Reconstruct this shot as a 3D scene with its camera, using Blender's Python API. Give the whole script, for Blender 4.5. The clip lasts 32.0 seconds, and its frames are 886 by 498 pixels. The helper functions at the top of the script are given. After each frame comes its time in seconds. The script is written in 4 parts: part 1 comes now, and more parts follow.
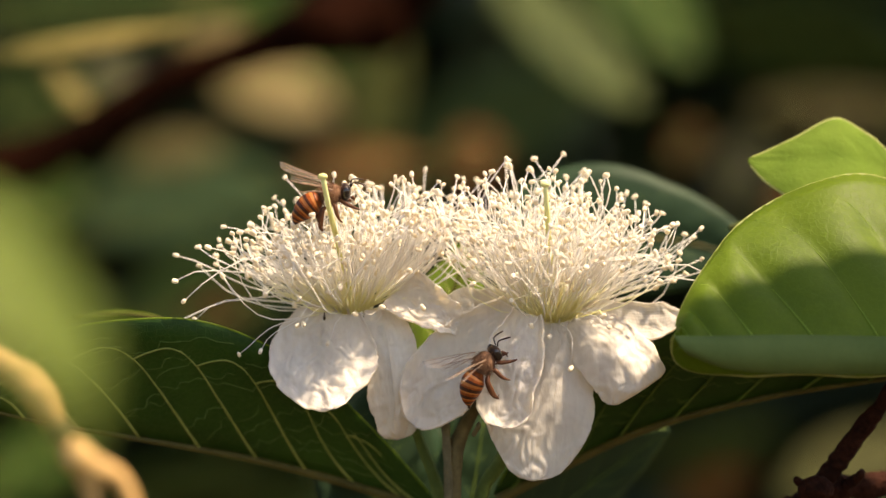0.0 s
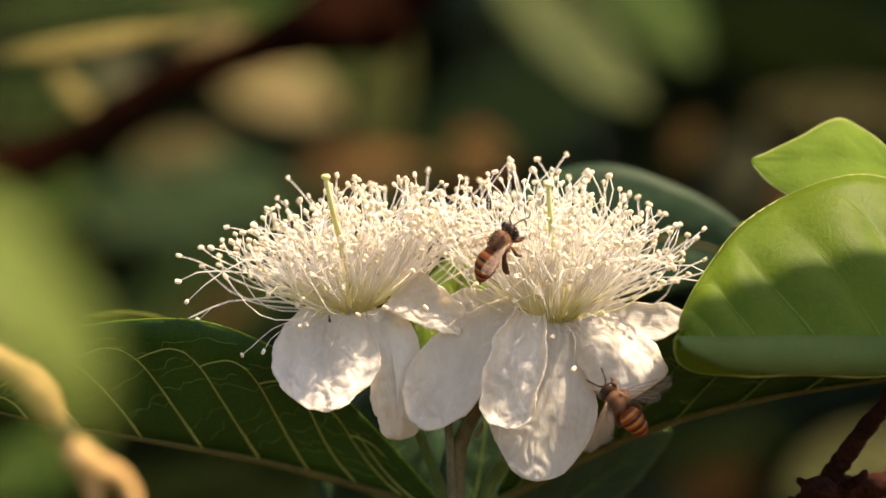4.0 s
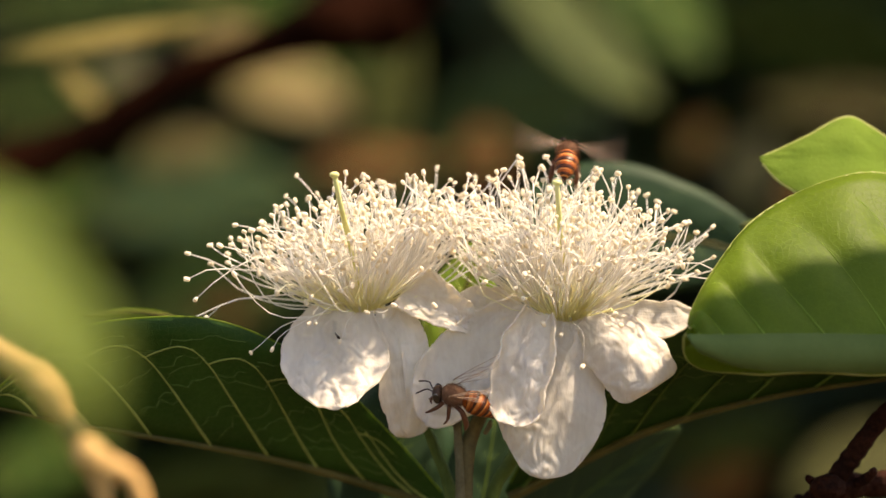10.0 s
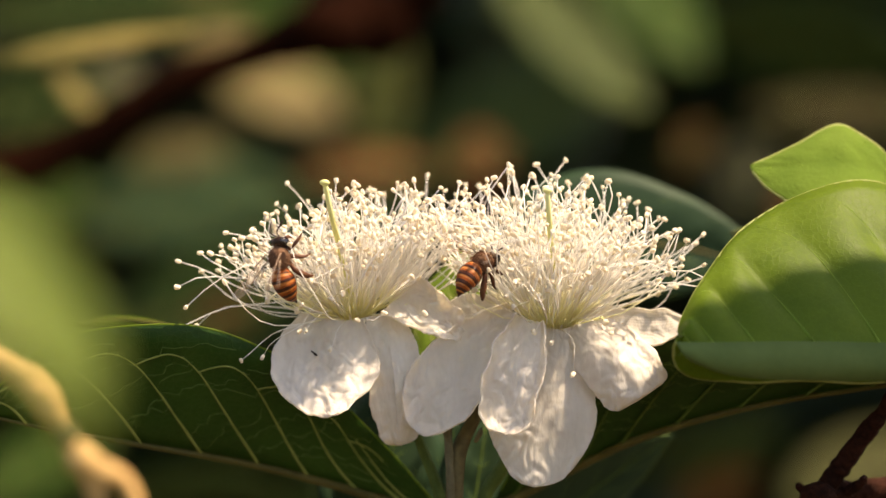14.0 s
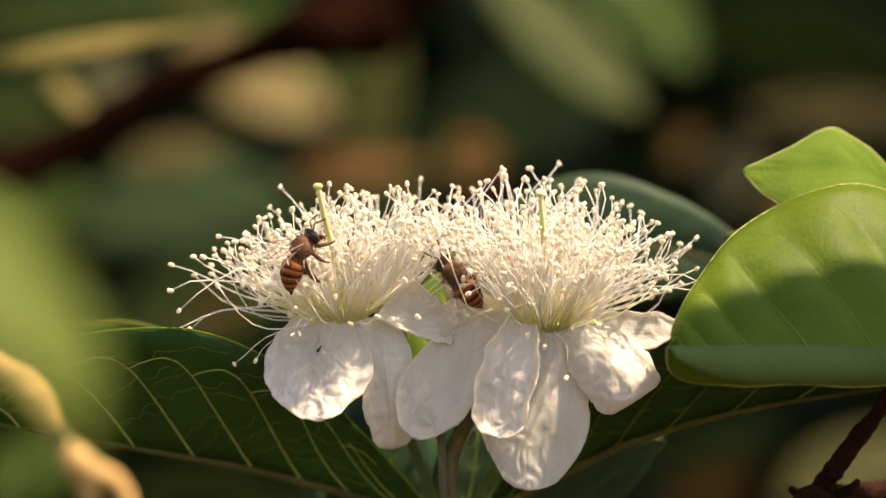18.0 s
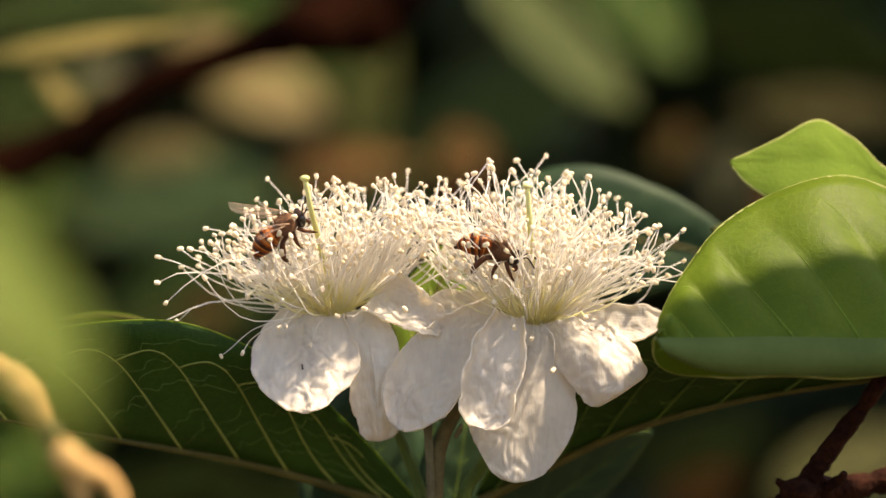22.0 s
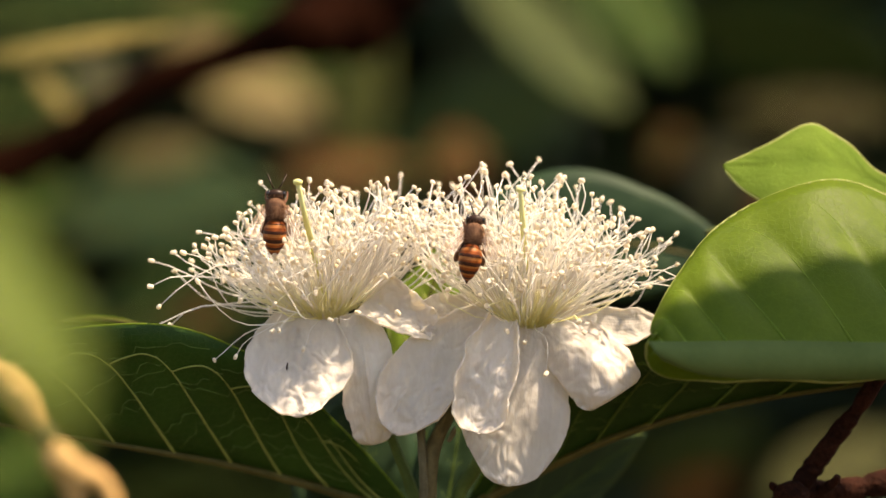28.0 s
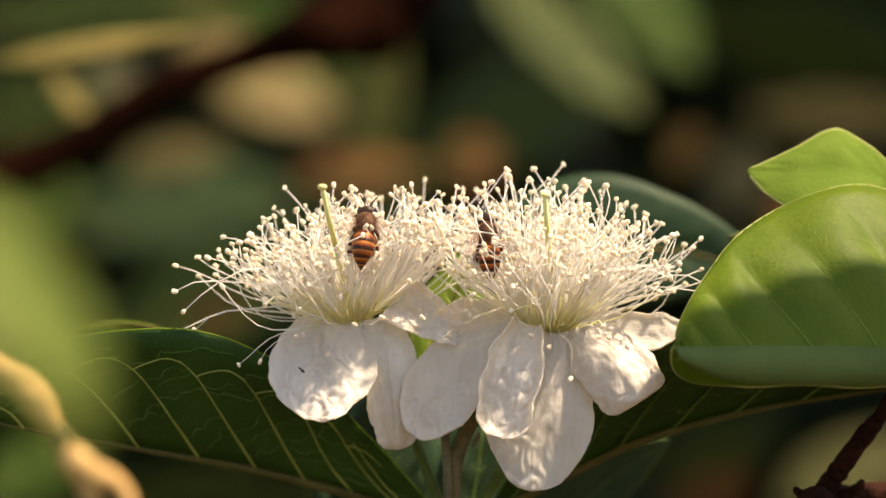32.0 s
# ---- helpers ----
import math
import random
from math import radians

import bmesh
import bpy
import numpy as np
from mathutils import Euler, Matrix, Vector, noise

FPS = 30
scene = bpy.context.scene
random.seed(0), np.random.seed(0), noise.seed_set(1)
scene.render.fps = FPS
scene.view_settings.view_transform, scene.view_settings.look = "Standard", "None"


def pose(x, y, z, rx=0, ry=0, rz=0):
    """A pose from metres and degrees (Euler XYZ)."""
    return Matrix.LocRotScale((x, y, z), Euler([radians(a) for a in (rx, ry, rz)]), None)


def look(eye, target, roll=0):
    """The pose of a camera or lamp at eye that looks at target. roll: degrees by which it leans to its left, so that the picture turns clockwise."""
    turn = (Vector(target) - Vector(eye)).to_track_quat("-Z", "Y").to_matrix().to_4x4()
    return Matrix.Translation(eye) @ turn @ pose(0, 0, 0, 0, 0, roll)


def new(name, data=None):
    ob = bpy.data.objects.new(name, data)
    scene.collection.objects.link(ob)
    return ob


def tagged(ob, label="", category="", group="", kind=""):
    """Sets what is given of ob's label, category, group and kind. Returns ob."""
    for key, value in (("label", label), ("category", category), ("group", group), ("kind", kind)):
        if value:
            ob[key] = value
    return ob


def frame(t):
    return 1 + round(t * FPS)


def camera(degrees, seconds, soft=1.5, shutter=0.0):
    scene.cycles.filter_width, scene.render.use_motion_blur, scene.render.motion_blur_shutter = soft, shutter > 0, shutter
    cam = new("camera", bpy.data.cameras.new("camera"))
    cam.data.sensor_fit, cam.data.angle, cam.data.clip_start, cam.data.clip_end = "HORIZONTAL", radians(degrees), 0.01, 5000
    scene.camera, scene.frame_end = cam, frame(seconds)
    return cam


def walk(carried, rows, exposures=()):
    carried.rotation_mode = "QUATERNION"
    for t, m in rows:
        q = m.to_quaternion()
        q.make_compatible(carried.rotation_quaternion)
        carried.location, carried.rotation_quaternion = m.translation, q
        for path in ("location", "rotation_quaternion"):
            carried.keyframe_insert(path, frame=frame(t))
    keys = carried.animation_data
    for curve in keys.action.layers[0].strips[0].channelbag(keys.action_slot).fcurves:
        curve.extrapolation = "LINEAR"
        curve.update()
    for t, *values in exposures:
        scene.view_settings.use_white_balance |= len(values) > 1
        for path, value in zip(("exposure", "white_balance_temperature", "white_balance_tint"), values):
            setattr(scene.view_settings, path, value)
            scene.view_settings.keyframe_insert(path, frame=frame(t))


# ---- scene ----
# Places are written on a grid in the plane of the flowers, GRID metres a unit, column 0 at the left and row 0 at the top,
# with the depth behind that plane in metres; grid(x, y, d) turns them into the world.
GRID, FAR, EYE = 0.0000857, 0.55, 1.5
cam = camera(14.0, 32.0, soft=1.4, shutter=0.5)
cam.data.dof.use_dof, cam.data.dof.focus_distance, cam.data.dof.aperture_fstop = True, FAR - 0.010, 9.6
TURN = math.degrees(2 * math.tan(radians(7.0)) / 1568)

# seconds, whole drift of the sprig to the right and downwards in grid units
DRIFT = [(0, 0, 0), (0.5, -5.3, -0.1), (1, -3, -0.1), (1.5, -8.4, 13.7), (2, 3.1, -5.4), (2.5, -9.2, 3.8), (3, -0.7, 4.6), (3.5, 4.6, 0.6),
         (4.5, 6, 1), (5.5, 11.5, -1.5), (6, 17.6, -0.1), (6.5, 26.8, 1.4), (7, 22.3, 3), (7.5, 22.2, -0.1), (8, 25.3, -13.8), (8.5, 20.7, -19.9), (9, 34.5, -12.3),
         (9.5, 31.4, -21.4), (10, 20.7, -3.1), (10.5, 29.9, -9.2), (11, 23.8, -3.1), (11.5, 29.8, 3.1), (12, 16.1, 10.7), (12.5, 28.3, 9.2), (13, 16.1, 10.7),
         (13.5, 23.8, 4.6), (14, 3.8, 10.7), (14.5, 8.5, 3.1), (15.5, 6, 6), (16.5, 3.9, 7.7), (17, -3.8, 12.2), (17.5, -5.3, 10.7), (18, -8.4, 16.9), (18.5, 3.8, 1.4),
         (19, -23.7, 4.6), (19.5, -14.5, 4.6), (20, -49.7, 27.6), (20.5, -19.1, 16.9), (21, -49.7, 2.9), (21.5, -29.8, 24.4), (22, -31.4, 3.1), (22.5, -26.8, 4.6),
         (23, -25.3, 3.1), (23.5, -14.5, -10.7), (24, -28.3, 4.6), (24.5, -17.6, -21.4), (25, -32.9, 1.6), (25.5, -26.8, -33.7), (26, -51.2, 4.6), (26.5, -51.3, 24.5),
         (27.5, -45, 10), (28.5, -43.7, 12.2), (29, -52.8, 18.3), (29.5, -16, -7.7), (30, -28.3, 1.6), (30.5, -11.5, 1.6), (31, -19.1, 18.3), (31.5, -13, 22.9), (32, -0.7, 18.3)]


def drift(t):
    """The sprig's drift at t, smooth between the rows."""
    i = max(k for k, row in enumerate(DRIFT) if row[0] <= t)
    if i == len(DRIFT) - 1:
        return DRIFT[i][1:]
    a, b = DRIFT[i], DRIFT[i + 1]
    s = (t - a[0]) / (b[0] - a[0])
    s = s * s * (3 - 2 * s)
    return a[1] + (b[1] - a[1]) * s, a[2] + (b[2] - a[2]) * s


def slow(t):
    """The slow part of the drift: the camera's own wandering."""
    near = [drift(min(32, max(0, t + k * 0.25))) for k in range(-6, 7)]
    x, y = sum(p[0] for p in near) / len(near), sum(p[1] for p in near) / len(near)
    u, v = drift(t)
    return 0.7 * x + 0.2 * (u - x), 0.6 * y + 0.3 * (v - y)


PAN0 = slow(0)


def pan(t):
    p = slow(t)
    return p[0] - PAN0[0], p[1] - PAN0[1]


def sway(t, gain=1.0):
    """How far the sprig has swayed from its place at the start, in metres."""
    (a, b), (c, d) = drift(t), pan(t)
    return Vector(((a - c) * GRID * gain, 0, -(b - d) * GRID * gain))


TIMES = [row[0] for row in DRIFT]
walk(cam, [(t, pose(0, 0, EYE, 90 + TURN * pan(t)[1], 0, TURN * pan(t)[0])) for t in TIMES], [(0, 1.07, 7800, 17), (32, 1.07, 7800, 17)])


def grid(x, y, d=0.0):
    k = GRID * (FAR + d) / FAR
    return Vector(((x - 784) * k, FAR + d, EYE - (y - 441) * k))


# ---- light ----
SUN_UP, SUN_SIDE = 59.0, 74.0  # degrees up, and to the side of the way from the flowers back to the camera (minus: left)
world = bpy.data.worlds.new("world")
scene.world = world
world.use_nodes = True
sky = world.node_tree.nodes.new("ShaderNodeTexSky")
sky.sky_type, sky.sun_disc = "NISHITA", False
sky.sun_elevation = radians(SUN_UP)
back = world.node_tree.nodes["Background"]
world.node_tree.links.new(sky.outputs[0], back.inputs[0])
back.inputs[1].default_value = 0.128
sun_from = Vector((math.sin(radians(SUN_SIDE)) * math.cos(radians(SUN_UP)), -math.cos(radians(SUN_SIDE)) * math.cos(radians(SUN_UP)), math.sin(radians(SUN_UP))))
sky.sun_rotation = math.atan2(sun_from.x, sun_from.y)
sun = new("sun", bpy.data.lights.new("sun", "SUN"))
sun.data.energy, sun.data.angle, sun.data.color = 5.0, radians(2.0), (1.0, 0.88, 0.70)
sun.matrix_world = look(sun_from * 10, (0, 0, 0))


# ---- materials ----
def material(name, colour, other, rough=0.5, scale=300.0, fine=1500.0, bump=0.3, through_=0.0, through_colour=None, coat=0.0, metal=0.0, alpha=1.0, island=False, depth=0.0002, detail=4.0, spec=0.5):
    """Two colours mixed by noise at two scales, relief, and light that shines through where through_ is above 0."""
    m = bpy.data.materials.new(name)
    m.use_nodes = True
    n, l = m.node_tree.nodes, m.node_tree.links
    p, out = n["Principled BSDF"], n["Material Output"]
    where = n.new("ShaderNodeTexCoord")
    a, b = n.new("ShaderNodeTexNoise"), n.new("ShaderNodeTexNoise")
    a.inputs["Scale"].default_value, b.inputs["Scale"].default_value = scale, fine
    a.inputs["Detail"].default_value, b.inputs["Detail"].default_value = detail, detail
    for x in (a, b):
        l.new(where.outputs["Object"], x.inputs["Vector"])
    both = n.new("ShaderNodeMath")
    both.operation = "MULTIPLY_ADD"
    l.new(b.outputs["Fac"], both.inputs[0])
    both.inputs[1].default_value = 0.5
    l.new(a.outputs["Fac"], both.inputs[2])
    ramp = n.new("ShaderNodeValToRGB")
    ramp.color_ramp.elements[0].position, ramp.color_ramp.elements[1].position = 0.55, 0.95
    ramp.color_ramp.elements[0].color, ramp.color_ramp.elements[1].color = (*colour, 1), (*other, 1)
    l.new(both.outputs[0], ramp.inputs[0])
    tint = ramp.outputs[0]
    if island:
        vary, rnd = n.new("ShaderNodeHueSaturation"), n.new("ShaderNodeNewGeometry")
        span = n.new("ShaderNodeMapRange")
        l.new(rnd.outputs["Random Per Island"], span.inputs["Value"])
        span.inputs["To Min"].default_value, span.inputs["To Max"].default_value = 0.55, 1.35
        l.new(span.outputs[0], vary.inputs["Value"])
        l.new(tint, vary.inputs["Color"])
        tint = vary.outputs[0]
    l.new(tint, p.inputs["Base Color"])
    p.inputs["Roughness"].default_value, p.inputs["Metallic"].default_value = rough, metal
    p.inputs["Coat Weight"].default_value, p.inputs["Alpha"].default_value = coat, alpha
    p.inputs["Specular IOR Level"].default_value = spec
    relief = n.new("ShaderNodeBump")
    relief.inputs["Strength"].default_value, relief.inputs["Distance"].default_value = bump, depth
    l.new(both.outputs[0], relief.inputs["Height"])
    l.new(relief.outputs[0], p.inputs["Normal"])
    if through_ > 0:
        shine, mix = n.new("ShaderNodeBsdfTranslucent"), n.new("ShaderNodeMixShader")
        if through_colour:
            shine.inputs["Color"].default_value = (*through_colour, 1)
        else:
            l.new(tint, shine.inputs["Color"])
        l.new(relief.outputs[0], shine.inputs["Normal"])
        mix.inputs[0].default_value = through_
        l.new(p.outputs[0], mix.inputs[1])
        l.new(shine.outputs[0], mix.inputs[2])
        l.new(mix.outputs[0], out.inputs["Surface"])
    return m


PETAL = material("petal_white", (0.68, 0.655, 0.61), (0.85, 0.832, 0.795), 0.42, 330, 1700, 0.5, 0.5, (0.97, 0.88, 0.70), depth=0.0004, detail=3.0, spec=0.35)
def streaked(m, along):
    """Draws a material's grain out along z."""
    n, l = m.node_tree.nodes, m.node_tree.links
    for x in [x for x in n if x.type == "TEX_NOISE"]:
        where = x.inputs["Vector"].links[0].from_socket
        turn = n.new("ShaderNodeMapping")
        turn.inputs["Scale"].default_value = (1.0, 1.0, along)
        l.new(where, turn.inputs["Vector"])
        l.new(turn.outputs[0], x.inputs["Vector"])


streaked(PETAL, 0.38)
FILAMENT = material("filament_white", (0.94, 0.91, 0.84), (0.97, 0.955, 0.92), 0.5, 200, 900, 0.1, 0.66, (0.985, 0.975, 0.92))
def tinted_foot(m, colour, reach):
    """Lets a material run into another colour towards the foot of each piece."""
    n, l = m.node_tree.nodes, m.node_tree.links
    where, part_, ramp, mix = n.new("ShaderNodeTexCoord"), n.new("ShaderNodeSeparateXYZ"), n.new("ShaderNodeMapRange"), n.new("ShaderNodeMix")
    mix.data_type = "RGBA"
    l.new(where.outputs["Generated"], part_.inputs[0])
    l.new(part_.outputs["Z"], ramp.inputs["Value"])
    ramp.inputs["From Max"].default_value = reach
    old = n["Principled BSDF"].inputs["Base Color"].links[0].from_socket
    l.new(ramp.outputs[0], mix.inputs[0])
    mix.inputs[6].default_value = (*colour, 1)
    l.new(old, mix.inputs[7])
    for x in n:
        if x.type == "BSDF_TRANSLUCENT":
            l.new(mix.outputs[2], x.inputs["Color"])
    l.new(mix.outputs[2], n["Principled BSDF"].inputs["Base Color"])


# the yellow of light scattered deep in the throat, put into the filaments' colour
tinted_foot(FILAMENT, (0.98, 0.955, 0.54), 0.30)
ANTHER = material("anther_cream", (0.89, 0.79, 0.59), (0.95, 0.88, 0.73), 0.75, 1500, 5000, 0.6, 0.35, spec=0.2)
DISC = material("flower_disc", (0.92, 0.90, 0.66), (0.95, 0.94, 0.76), 0.6, 500, 2000, 0.3)
STYLE = material("style_green", (0.74, 0.74, 0.28), (0.84, 0.83, 0.42), 0.45, 400, 1500, 0.1, 0.2)
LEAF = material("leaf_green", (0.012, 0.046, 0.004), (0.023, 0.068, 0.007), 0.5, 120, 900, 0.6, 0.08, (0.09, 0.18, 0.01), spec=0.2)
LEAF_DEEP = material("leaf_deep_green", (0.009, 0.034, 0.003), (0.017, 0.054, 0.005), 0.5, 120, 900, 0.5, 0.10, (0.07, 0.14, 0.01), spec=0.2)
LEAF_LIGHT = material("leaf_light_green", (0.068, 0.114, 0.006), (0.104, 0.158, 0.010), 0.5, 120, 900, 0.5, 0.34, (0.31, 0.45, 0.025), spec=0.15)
LEAF_YOUNG = material("leaf_young_green", (0.13, 0.215, 0.03), (0.19, 0.285, 0.045), 0.75, 220, 1400, 0.8, 0.5, (0.48, 0.61, 0.08), spec=0.1)
LEAF_NEAR = material("leaf_yellowish", (0.085, 0.126, 0.027), (0.128, 0.172, 0.040), 0.5, 60, 500, 0.4, 0.34, (0.55, 0.58, 0.07), spec=0.15)
LEAF_UNDER = material("leaf_underside", (0.085, 0.125, 0.034), (0.115, 0.16, 0.046), 0.7, 120, 900, 0.5, 0.2, (0.2, 0.3, 0.06), spec=0.08)
# darker leaf green: the shade among the lower leaves is put into the colour
LEAF_SHADE = material("leaf_green_shaded", (0.010, 0.030, 0.011), (0.017, 0.043, 0.016), 0.6, 120, 900, 0.4, 0.06, (0.05, 0.10, 0.02), spec=0.2)
RIM = material("leaf_rim_yellow", (0.26, 0.29, 0.06), (0.34, 0.37, 0.10), 0.5, 300, 1500, 0.2, 0.3, (0.5, 0.55, 0.1))
VEIN = material("vein_pale", (0.20, 0.24, 0.055), (0.27, 0.30, 0.08), 0.5, 300, 1500, 0.2, spec=0.15)
NET = material("vein_net_green", (0.065, 0.105, 0.018), (0.09, 0.14, 0.028), 0.5, 300, 1500, 0.2, spec=0.15)
RIB = material("midrib_olive", (0.056, 0.050, 0.011), (0.095, 0.08, 0.020), 0.5, 300, 1500, 0.3, spec=0.15)
STEM = material("stem_downy", (0.075, 0.058, 0.024), (0.13, 0.105, 0.045), 0.8, 400, 1800, 0.6, spec=0.15)
STEM_PALE = material("stem_pale_down", (0.085, 0.072, 0.036), (0.14, 0.12, 0.065), 0.8, 400, 1800, 0.6, spec=0.15)
STEM_GREEN = material("stem_green", (0.05, 0.08, 0.014), (0.08, 0.115, 0.025), 0.6, 400, 1800, 0.4, spec=0.15)
BARK = material("bark_dark", (0.012, 0.0036, 0.0016), (0.036, 0.011, 0.005), 0.8, 350, 1400, 0.9, depth=0.0008, spec=0.08)
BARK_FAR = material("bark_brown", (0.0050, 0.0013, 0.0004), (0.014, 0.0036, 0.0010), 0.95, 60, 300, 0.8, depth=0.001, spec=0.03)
TWIG_TAN = material("twig_tan", (0.44, 0.26, 0.09), (0.58, 0.37, 0.15), 0.7, 200, 900, 0.4, spec=0.15)
def far_material(name, colour, shine=0.1):
    """A leaf seen out of focus: dull, a little light through it."""
    return material(name, colour, tuple(1.35 * c for c in colour), 0.65, 40, 300, 0.3, shine, tuple(min(1, 3 * c) for c in colour), spec=0.12)


FAR_TAN = far_material("far_leaf_tan", (0.18, 0.14, 0.04))
FAR_BUFF = far_material("far_leaf_buff", (0.135, 0.100, 0.040))
FAR_OLIVE = far_material("far_leaf_olive", (0.056, 0.062, 0.014))
FAR_PALE = far_material("far_leaf_pale", (0.034, 0.050, 0.012))
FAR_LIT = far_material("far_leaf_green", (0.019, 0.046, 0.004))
FAR_GREEN = far_material("far_leaf_dark_green", (0.018, 0.038, 0.007))
FAR_TEAL = far_material("far_leaf_blue_green", (0.040, 0.076, 0.030))
FAR_RUST = far_material("far_leaf_rust", (0.095, 0.030, 0.009))
FAR_DULL = far_material("far_leaf_dull", (0.037, 0.033, 0.021))
FAR_KHAKI = far_material("far_leaf_khaki", (0.052, 0.050, 0.017))
FAR_BROWN = far_material("far_leaf_brown", (0.050, 0.034, 0.013))
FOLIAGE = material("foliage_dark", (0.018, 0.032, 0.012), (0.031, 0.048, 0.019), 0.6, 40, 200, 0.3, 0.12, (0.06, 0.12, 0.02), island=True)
def netted(m, scale, colour, strength):
    """Adds a fine net of veins to a leaf's material, in colour and relief."""
    n, l = m.node_tree.nodes, m.node_tree.links
    p = n["Principled BSDF"]
    where, cells, edge, mix = n.new("ShaderNodeTexCoord"), n.new("ShaderNodeTexVoronoi"), n.new("ShaderNodeMapRange"), n.new("ShaderNodeMix")
    cells.feature, mix.data_type = "DISTANCE_TO_EDGE", "RGBA"
    cells.inputs["Scale"].default_value = scale
    l.new(where.outputs["Object"], cells.inputs["Vector"])
    l.new(cells.outputs["Distance"], edge.inputs["Value"])
    edge.inputs["From Max"].default_value, edge.inputs["To Min"].default_value, edge.inputs["To Max"].default_value = 0.07, strength, 0.0
    l.new(edge.outputs[0], mix.inputs[0])
    l.new(p.inputs["Base Color"].links[0].from_socket, mix.inputs[6])
    mix.inputs[7].default_value = (*colour, 1)
    l.new(mix.outputs[2], p.inputs["Base Color"])
    second = n.new("ShaderNodeBump")
    second.inputs["Strength"].default_value, second.inputs["Distance"].default_value = 0.35, 0.0002
    l.new(edge.outputs[0], second.inputs["Height"])
    l.new(p.inputs["Normal"].links[0].from_socket, second.inputs["Normal"])
    l.new(second.outputs[0], p.inputs["Normal"])


netted(LEAF, 900, (0.05, 0.09, 0.015), 0.35)
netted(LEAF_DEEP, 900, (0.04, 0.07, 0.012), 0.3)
netted(LEAF_LIGHT, 900, (0.20, 0.30, 0.03), 0.25)
netted(LEAF_YOUNG, 900, (0.26, 0.36, 0.06), 0.25)
SOIL = material("soil_litter", (0.035, 0.025, 0.015), (0.09, 0.065, 0.035), 0.9, 6, 40, 0.8, depth=0.02, spec=0.15)


# ---- mesh helpers ----
def mesh(name, verts, faces, mat, smooth=True):
    me = bpy.data.meshes.new(name)
    me.from_pydata([tuple(v) for v in verts], [], faces)
    for m in (mat if isinstance(mat, (list, tuple)) else [mat]):
        me.materials.append(m)
    if smooth:
        me.shade_smooth()
    me.update()
    return me


def part(name, me, parent, label=""):
    ob = new(name, me)
    ob.parent = parent
    return tagged(ob, label)


def spline(points, n):
    """n + 1 points along a smooth curve through the given ones; works for places and for plain numbers."""
    p = np.array([tuple(q) if hasattr(q, "__len__") else (q,) for q in points], float)
    p = np.vstack([2 * p[0] - p[1], p, 2 * p[-1] - p[-2]])
    out = []
    for i in range(n + 1):
        u = i / n * (len(p) - 3)
        k = min(int(u), len(p) - 4)
        u -= k
        a, b, c, d = p[k:k + 4]
        out.append(0.5 * (2 * b + (c - a) * u + (2 * a - 5 * b + 4 * c - d) * u * u + (3 * b - a - 3 * c + d) * u ** 3))
    return np.array(out)


def tube(points, radii, sides=6, cap=True):
    """Vertices and faces of a tube along points."""
    pts = [Vector(p) for p in points]
    verts, faces = [], []
    up = Vector((0.31, 0.87, 0.39))
    for i, p in enumerate(pts):
        t = (pts[min(i + 1, len(pts) - 1)] - pts[max(i - 1, 0)]).normalized()
        a = t.cross(up)
        a = (a if a.length > 1e-4 else t.cross(Vector((1, 0, 0)))).normalized()
        up = a.cross(t)
        for k in range(sides):
            w = 2 * math.pi * k / sides
            verts.append(p + (a * math.cos(w) + up * math.sin(w)) * radii[i])
    for i in range(len(pts) - 1):
        for k in range(sides):
            j = (k + 1) % sides
            faces.append((i * sides + k, i * sides + j, (i + 1) * sides + j, (i + 1) * sides + k))
    if cap:
        faces.append(tuple(range(sides))[::-1])
        faces.append(tuple(range((len(pts) - 1) * sides, len(pts) * sides)))
    return verts, faces


def limb(points, radii, n, sides=7, rough=0.0):
    """A tube along a smooth curve, with uneven radius."""
    pts, rad = spline(points, n), spline(radii, n)[:, 0]
    if rough:
        rad = [r * (1 + rough * noise.noise(Vector(p) * 900)) for p, r in zip(pts, rad)]
    return tube(pts, rad, sides)


def ball(size, nu=10, nv=7, bend=None):
    """An ellipsoid with the given half sizes; bend(v) reshapes it."""
    verts, faces = [], []
    for i in range(nv + 1):
        a = math.pi * i / nv
        for k in range(nu):
            b = 2 * math.pi * k / nu
            v = Vector((math.cos(a) * size[0], math.sin(a) * math.cos(b) * size[1], math.sin(a) * math.sin(b) * size[2]))
            verts.append(bend(v) if bend else v)
    for i in range(nv):
        for k in range(nu):
            j = (k + 1) % nu
            faces.append((i * nu + k, i * nu + j, (i + 1) * nu + j, (i + 1) * nu + k))
    return verts, faces


